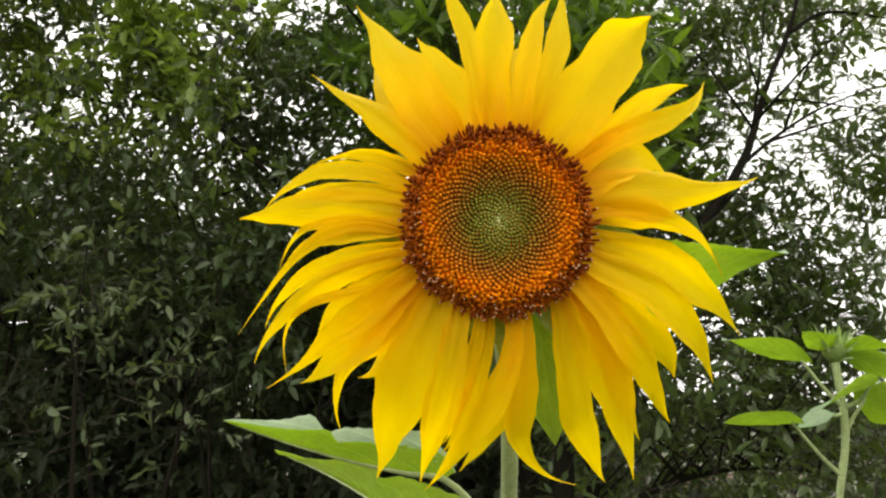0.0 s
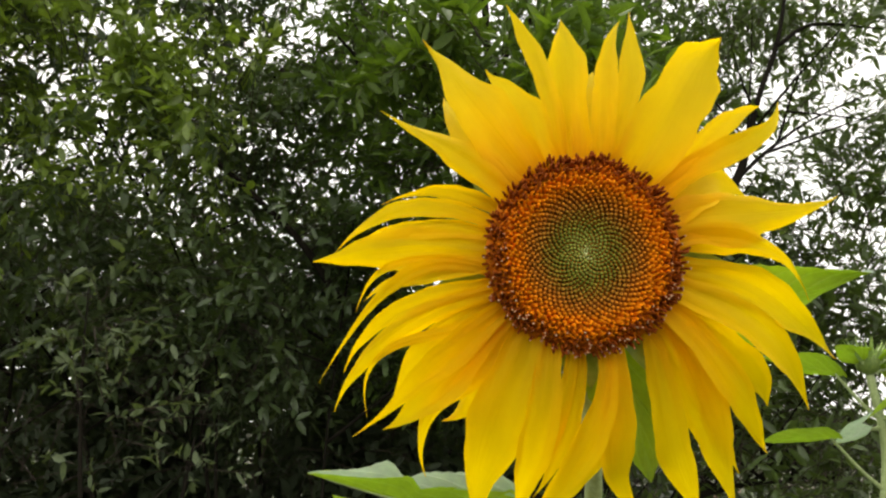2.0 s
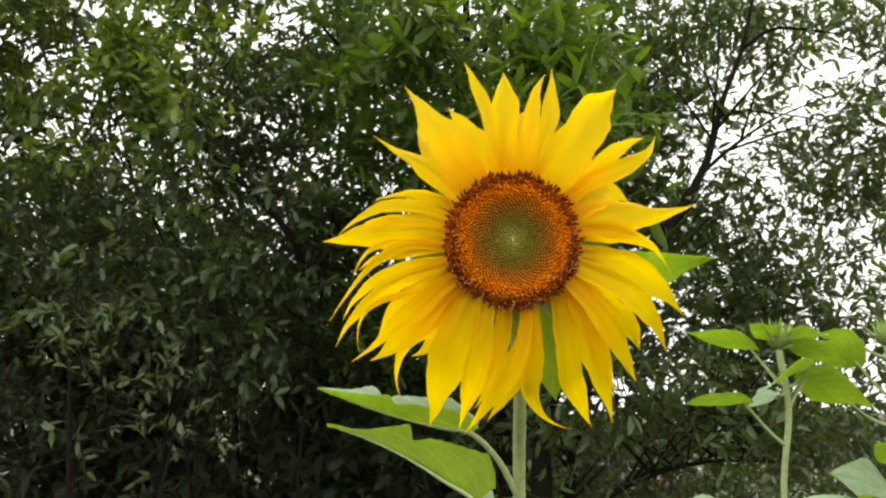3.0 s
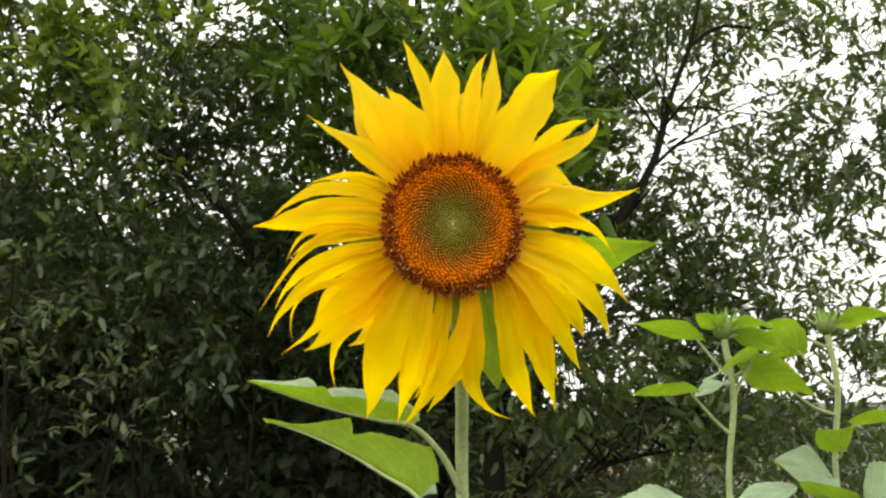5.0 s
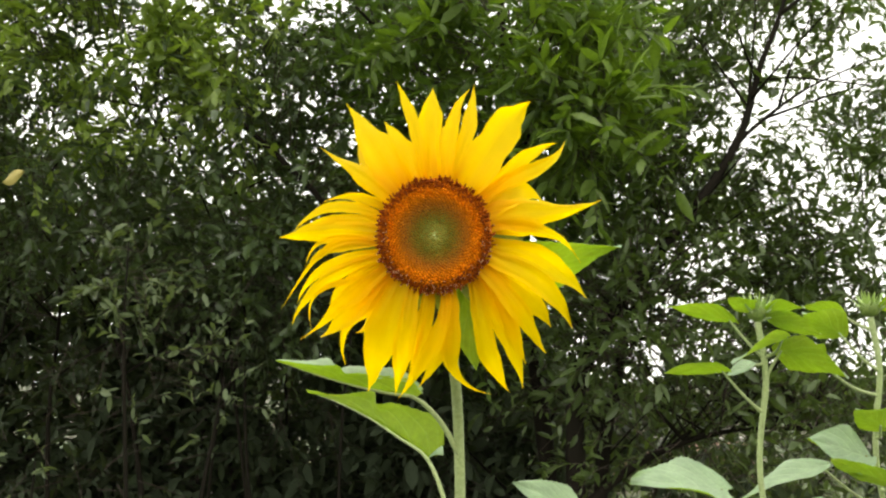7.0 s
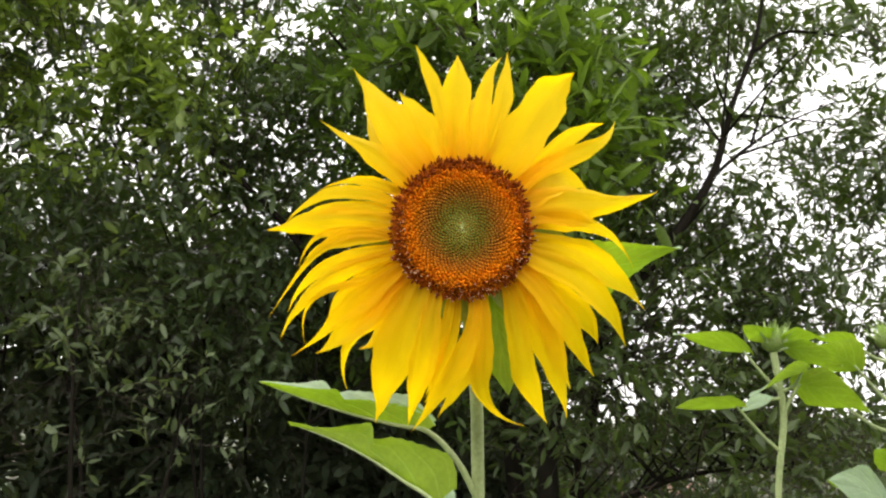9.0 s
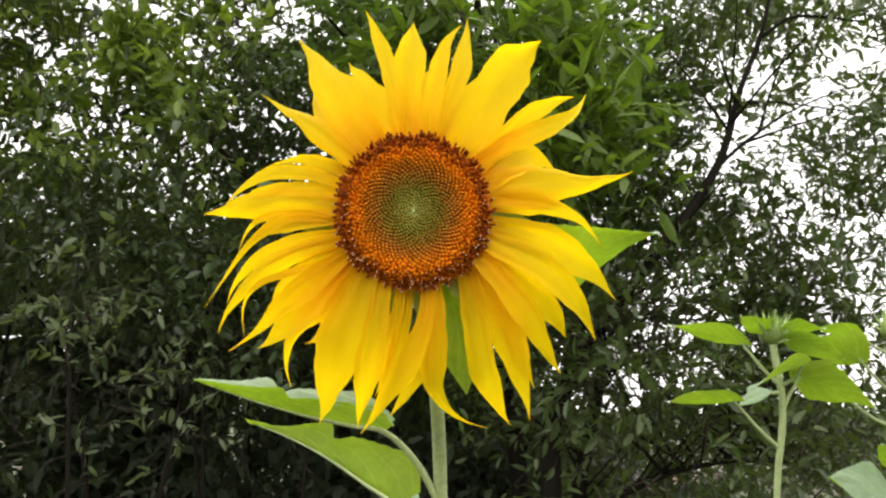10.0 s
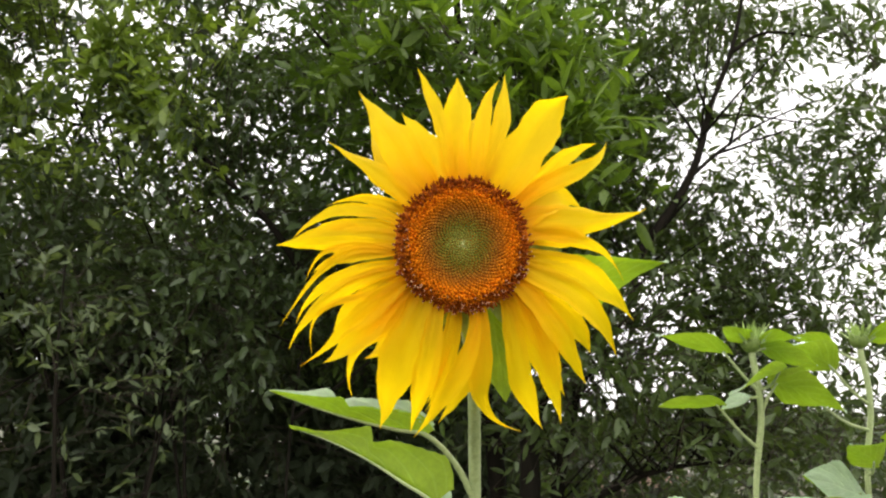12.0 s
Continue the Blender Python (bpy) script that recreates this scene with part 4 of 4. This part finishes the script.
def build_right_tree():
    plant = tagged(new("tree"), "slender tree with a forked dark trunk and airy leaves", "tree")
    plant.matrix_basis = Matrix.Identity(4)
    trunk = [(0.66, 3.68, -0.1), (0.665, 3.62, 0.92), (0.70, 3.6, 1.4), (1.0, 3.52, 1.9), (1.328, 3.45, 2.31)]
    upper = [(1.328, 3.45, 2.31), (1.60, 3.46, 2.70), (1.76, 3.45, 3.15), (1.90, 3.4, 3.52), (2.02, 3.35, 4.1)]
    fork = [(1.56, 3.46, 2.66), (1.75, 3.48, 2.83), (2.03, 3.5, 3.03), (2.4, 3.5, 3.2)]
    low = [(0.70, 3.62, 0.70), (0.95, 3.6, 0.91), (1.24, 3.6, 1.05), (1.57, 3.5, 1.13), (2.0, 3.45, 1.12)]
    second = [(0.80, 3.9, -0.1), (0.85, 3.85, 0.9), (1.0, 3.8, 1.7), (0.95, 3.8, 2.6)]
    limbs(plant, [("trunk", trunk, [0.062, 0.054, 0.045, 0.035, 0.028]), ("branch", upper, [0.027, 0.023, 0.017, 0.013, 0.006]), ("branch", fork, [0.015, 0.011, 0.007, 0.003]),
                  ("branch", low, [0.030, 0.024, 0.018, 0.010, 0.004]), ("trunk", second, [0.045, 0.04, 0.03, 0.012]),
                  ("branch", [(1.88, 3.4, 3.45), (2.1, 3.4, 3.58), (2.5, 3.4, 3.55)], [0.014, 0.010, 0.004]),
                  ("branch", [(1.72, 3.45, 3.05), (1.95, 3.5, 3.1), (2.4, 3.5, 3.05)], [0.010, 0.007, 0.003])])
    side_limbs(plant, 12, [trunk[2:], upper, fork, low, second], 0.8, 22, 0.009)
    side_limbs(plant, 14, [trunk[1:4], low, second[:3]], 0.75, 44, 0.007)
    blobs = [((1.9, 4.25, 3.3), (1.1, 0.6, 1.0), 1.35), ((1.5, 4.1, 2.15), (0.9, 0.6, 0.6), 1.4), ((2.5, 3.9, 2.3), (0.8, 0.7, 0.65), 0.65), ((1.2, 4.0, 2.8), (0.45, 0.4, 0.5), 0.55), ((1.42, 4.1, 3.2), (0.36, 0.4, 0.6), 0.75), ((1.2, 3.9, 1.5), (0.8, 0.6, 0.6), 0.30),
             ((2.4, 3.6, 1.45), (0.9, 0.7, 0.40), 0.8), ((2.2, 4.2, 4.5), (1.2, 0.7, 0.7), 1.2), ((2.75, 3.2, 3.1), (0.45, 0.4, 0.7), 0.6), ((0.95, 3.25, 1.75), (0.5, 0.3, 0.45), 0.4), ((1.2, 3.2, 1.15), (0.7, 0.3, 0.35), 0.22)]
    thin_places = [(1.84, 3.53, 0.20, 0.13), (2.39, 3.33, 0.17, 0.11), (2.10, 3.12, 0.12, 0.08), (1.60, 3.20, 0.09, 0.11), (1.45, 2.55, 0.15, 0.09), (2.0, 2.45, 0.14, 0.08), (2.45, 2.75, 0.14, 0.10)]
    crown_part(plant, "crown", 51, 3300, blobs, 0.29, 10, 0.073, 0.38, 0.32, 0.35, FOLIAGE_C, thin_places)
    return plant


def build_hedge(name, label, seed, count, blobs, length, clump):
    plant = tagged(new(name), label, "shrub")
    plant.matrix_basis = Matrix.Identity(4)
    rng = random.Random(seed)
    for c, h, _ in blobs:
        for _ in range(5):
            x, y = c[0] + rng.uniform(-0.7, 0.7) * h[0], c[1] + rng.uniform(-0.6, 0.6) * h[1]
            part("stem", tube(bmesh.new(), [(x, y, -0.05), (x + rng.uniform(-0.3, 0.3), y, c[2] * 0.6), (x + rng.uniform(-0.9, 0.9), y, c[2] + h[2] * 0.6)], [0.024, 0.016, 0.005], 7, 5, 0.2), BARK, plant)
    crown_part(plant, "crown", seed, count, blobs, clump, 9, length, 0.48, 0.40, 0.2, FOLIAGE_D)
    return plant


build_left_shrub()
build_low_shrub()
build_centre_tree()
build_right_tree()
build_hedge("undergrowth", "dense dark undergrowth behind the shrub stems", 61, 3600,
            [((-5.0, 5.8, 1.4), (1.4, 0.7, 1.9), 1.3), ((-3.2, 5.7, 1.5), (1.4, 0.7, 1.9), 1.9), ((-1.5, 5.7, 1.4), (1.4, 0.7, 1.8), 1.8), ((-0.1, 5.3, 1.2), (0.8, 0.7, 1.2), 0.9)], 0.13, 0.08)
build_hedge("undergrowth", "low weedy undergrowth below the forked tree", 67, 800,
            [((1.3, 5.2, 0.5), (1.0, 0.8, 0.75), 1.3), ((3.4, 5.6, 0.5), (1.3, 0.8, 0.65), 1.0)], 0.10, 0.15)

build_hedge("far_bushes", "far off pale green bushes beyond the meadow", 71, 700,
            [((2.0, 26, 0.4), (6, 2, 1.0), 1.0), ((14.0, 28, 0.6), (7, 2, 1.2), 1.0), ((-8.0, 28, 0.8), (8, 2, 1.8), 1.0)], 0.45, 0.1)
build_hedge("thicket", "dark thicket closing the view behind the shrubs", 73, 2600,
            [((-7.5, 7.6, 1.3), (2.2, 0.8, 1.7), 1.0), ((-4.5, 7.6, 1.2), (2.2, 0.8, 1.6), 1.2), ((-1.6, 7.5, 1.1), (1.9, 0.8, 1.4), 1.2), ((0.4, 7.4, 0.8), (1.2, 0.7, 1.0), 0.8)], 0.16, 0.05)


def build_garden_wall():
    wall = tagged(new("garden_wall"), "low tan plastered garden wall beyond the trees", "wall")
    wall.matrix_basis = Matrix.Translation((2.9, 11.0, 0))
    for name, w, d, z0, z1, mat in (("wall_body", 1.5, 0.11, -0.05, 0.50, PLASTER), ("coping", 1.53, 0.14, 0.50, 0.56, COPING)):
        bm = bmesh.new()
        bmesh.ops.create_cube(bm, size=1.0)
        for v in bm.verts:
            v.co = Vector((v.co.x * 2 * w, v.co.y * 2 * d, z0 + (v.co.z + 0.5) * (z1 - z0)))
        bmesh.ops.bevel(bm, geom=bm.edges[:], offset=0.015, segments=2, affect="EDGES")
        part(name, bm, mat, wall)
    return wall


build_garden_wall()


def build_grass():
    """Tufts of grass and weeds on the ground below the shrubs."""
    rng = np.random.default_rng(81)
    n = 16000
    foot = np.stack([rng.uniform(-6, 6, n), rng.uniform(-3, 11, n), np.zeros(n)], 1)
    keep = np.array([noise.noise(Vector((x * 0.9, y * 0.9, 7))) > -0.15 for x, y, _ in foot])
    foot = foot[keep]
    n = len(foot)
    foot[:, 2] = [0.05 * noise.noise(Vector((x * 0.6, y * 0.6, 0))) - 0.02 for x, y, _ in foot]
    a = rng.uniform(0, 2 * math.pi, n)
    side = np.stack([np.cos(a), np.sin(a), np.zeros(n)], 1) * rng.uniform(0.003, 0.008, (n, 1))
    lean = np.stack([rng.normal(0, 0.12, n), rng.normal(0, 0.12, n), np.zeros(n)], 1)
    high = rng.uniform(0.10, 0.42, (n, 1)) * np.array([[0, 0, 1.0]])
    verts = np.stack([foot - side, foot + side, foot + 0.55 * high + 0.35 * lean - side * 0.8, foot + 0.55 * high + 0.35 * lean + side * 0.8, foot + high + lean], 1).reshape(-1, 3)
    faces = [f for k in range(n) for f in ((5 * k, 5 * k + 1, 5 * k + 3, 5 * k + 2), (5 * k + 2, 5 * k + 3, 5 * k + 4))]
    ob = array_part("grass", verts, faces, FOLIAGE_C, None)
    tagged(ob, "rough uncut grass under the shrubs", "grass", kind="stuff")


build_grass()
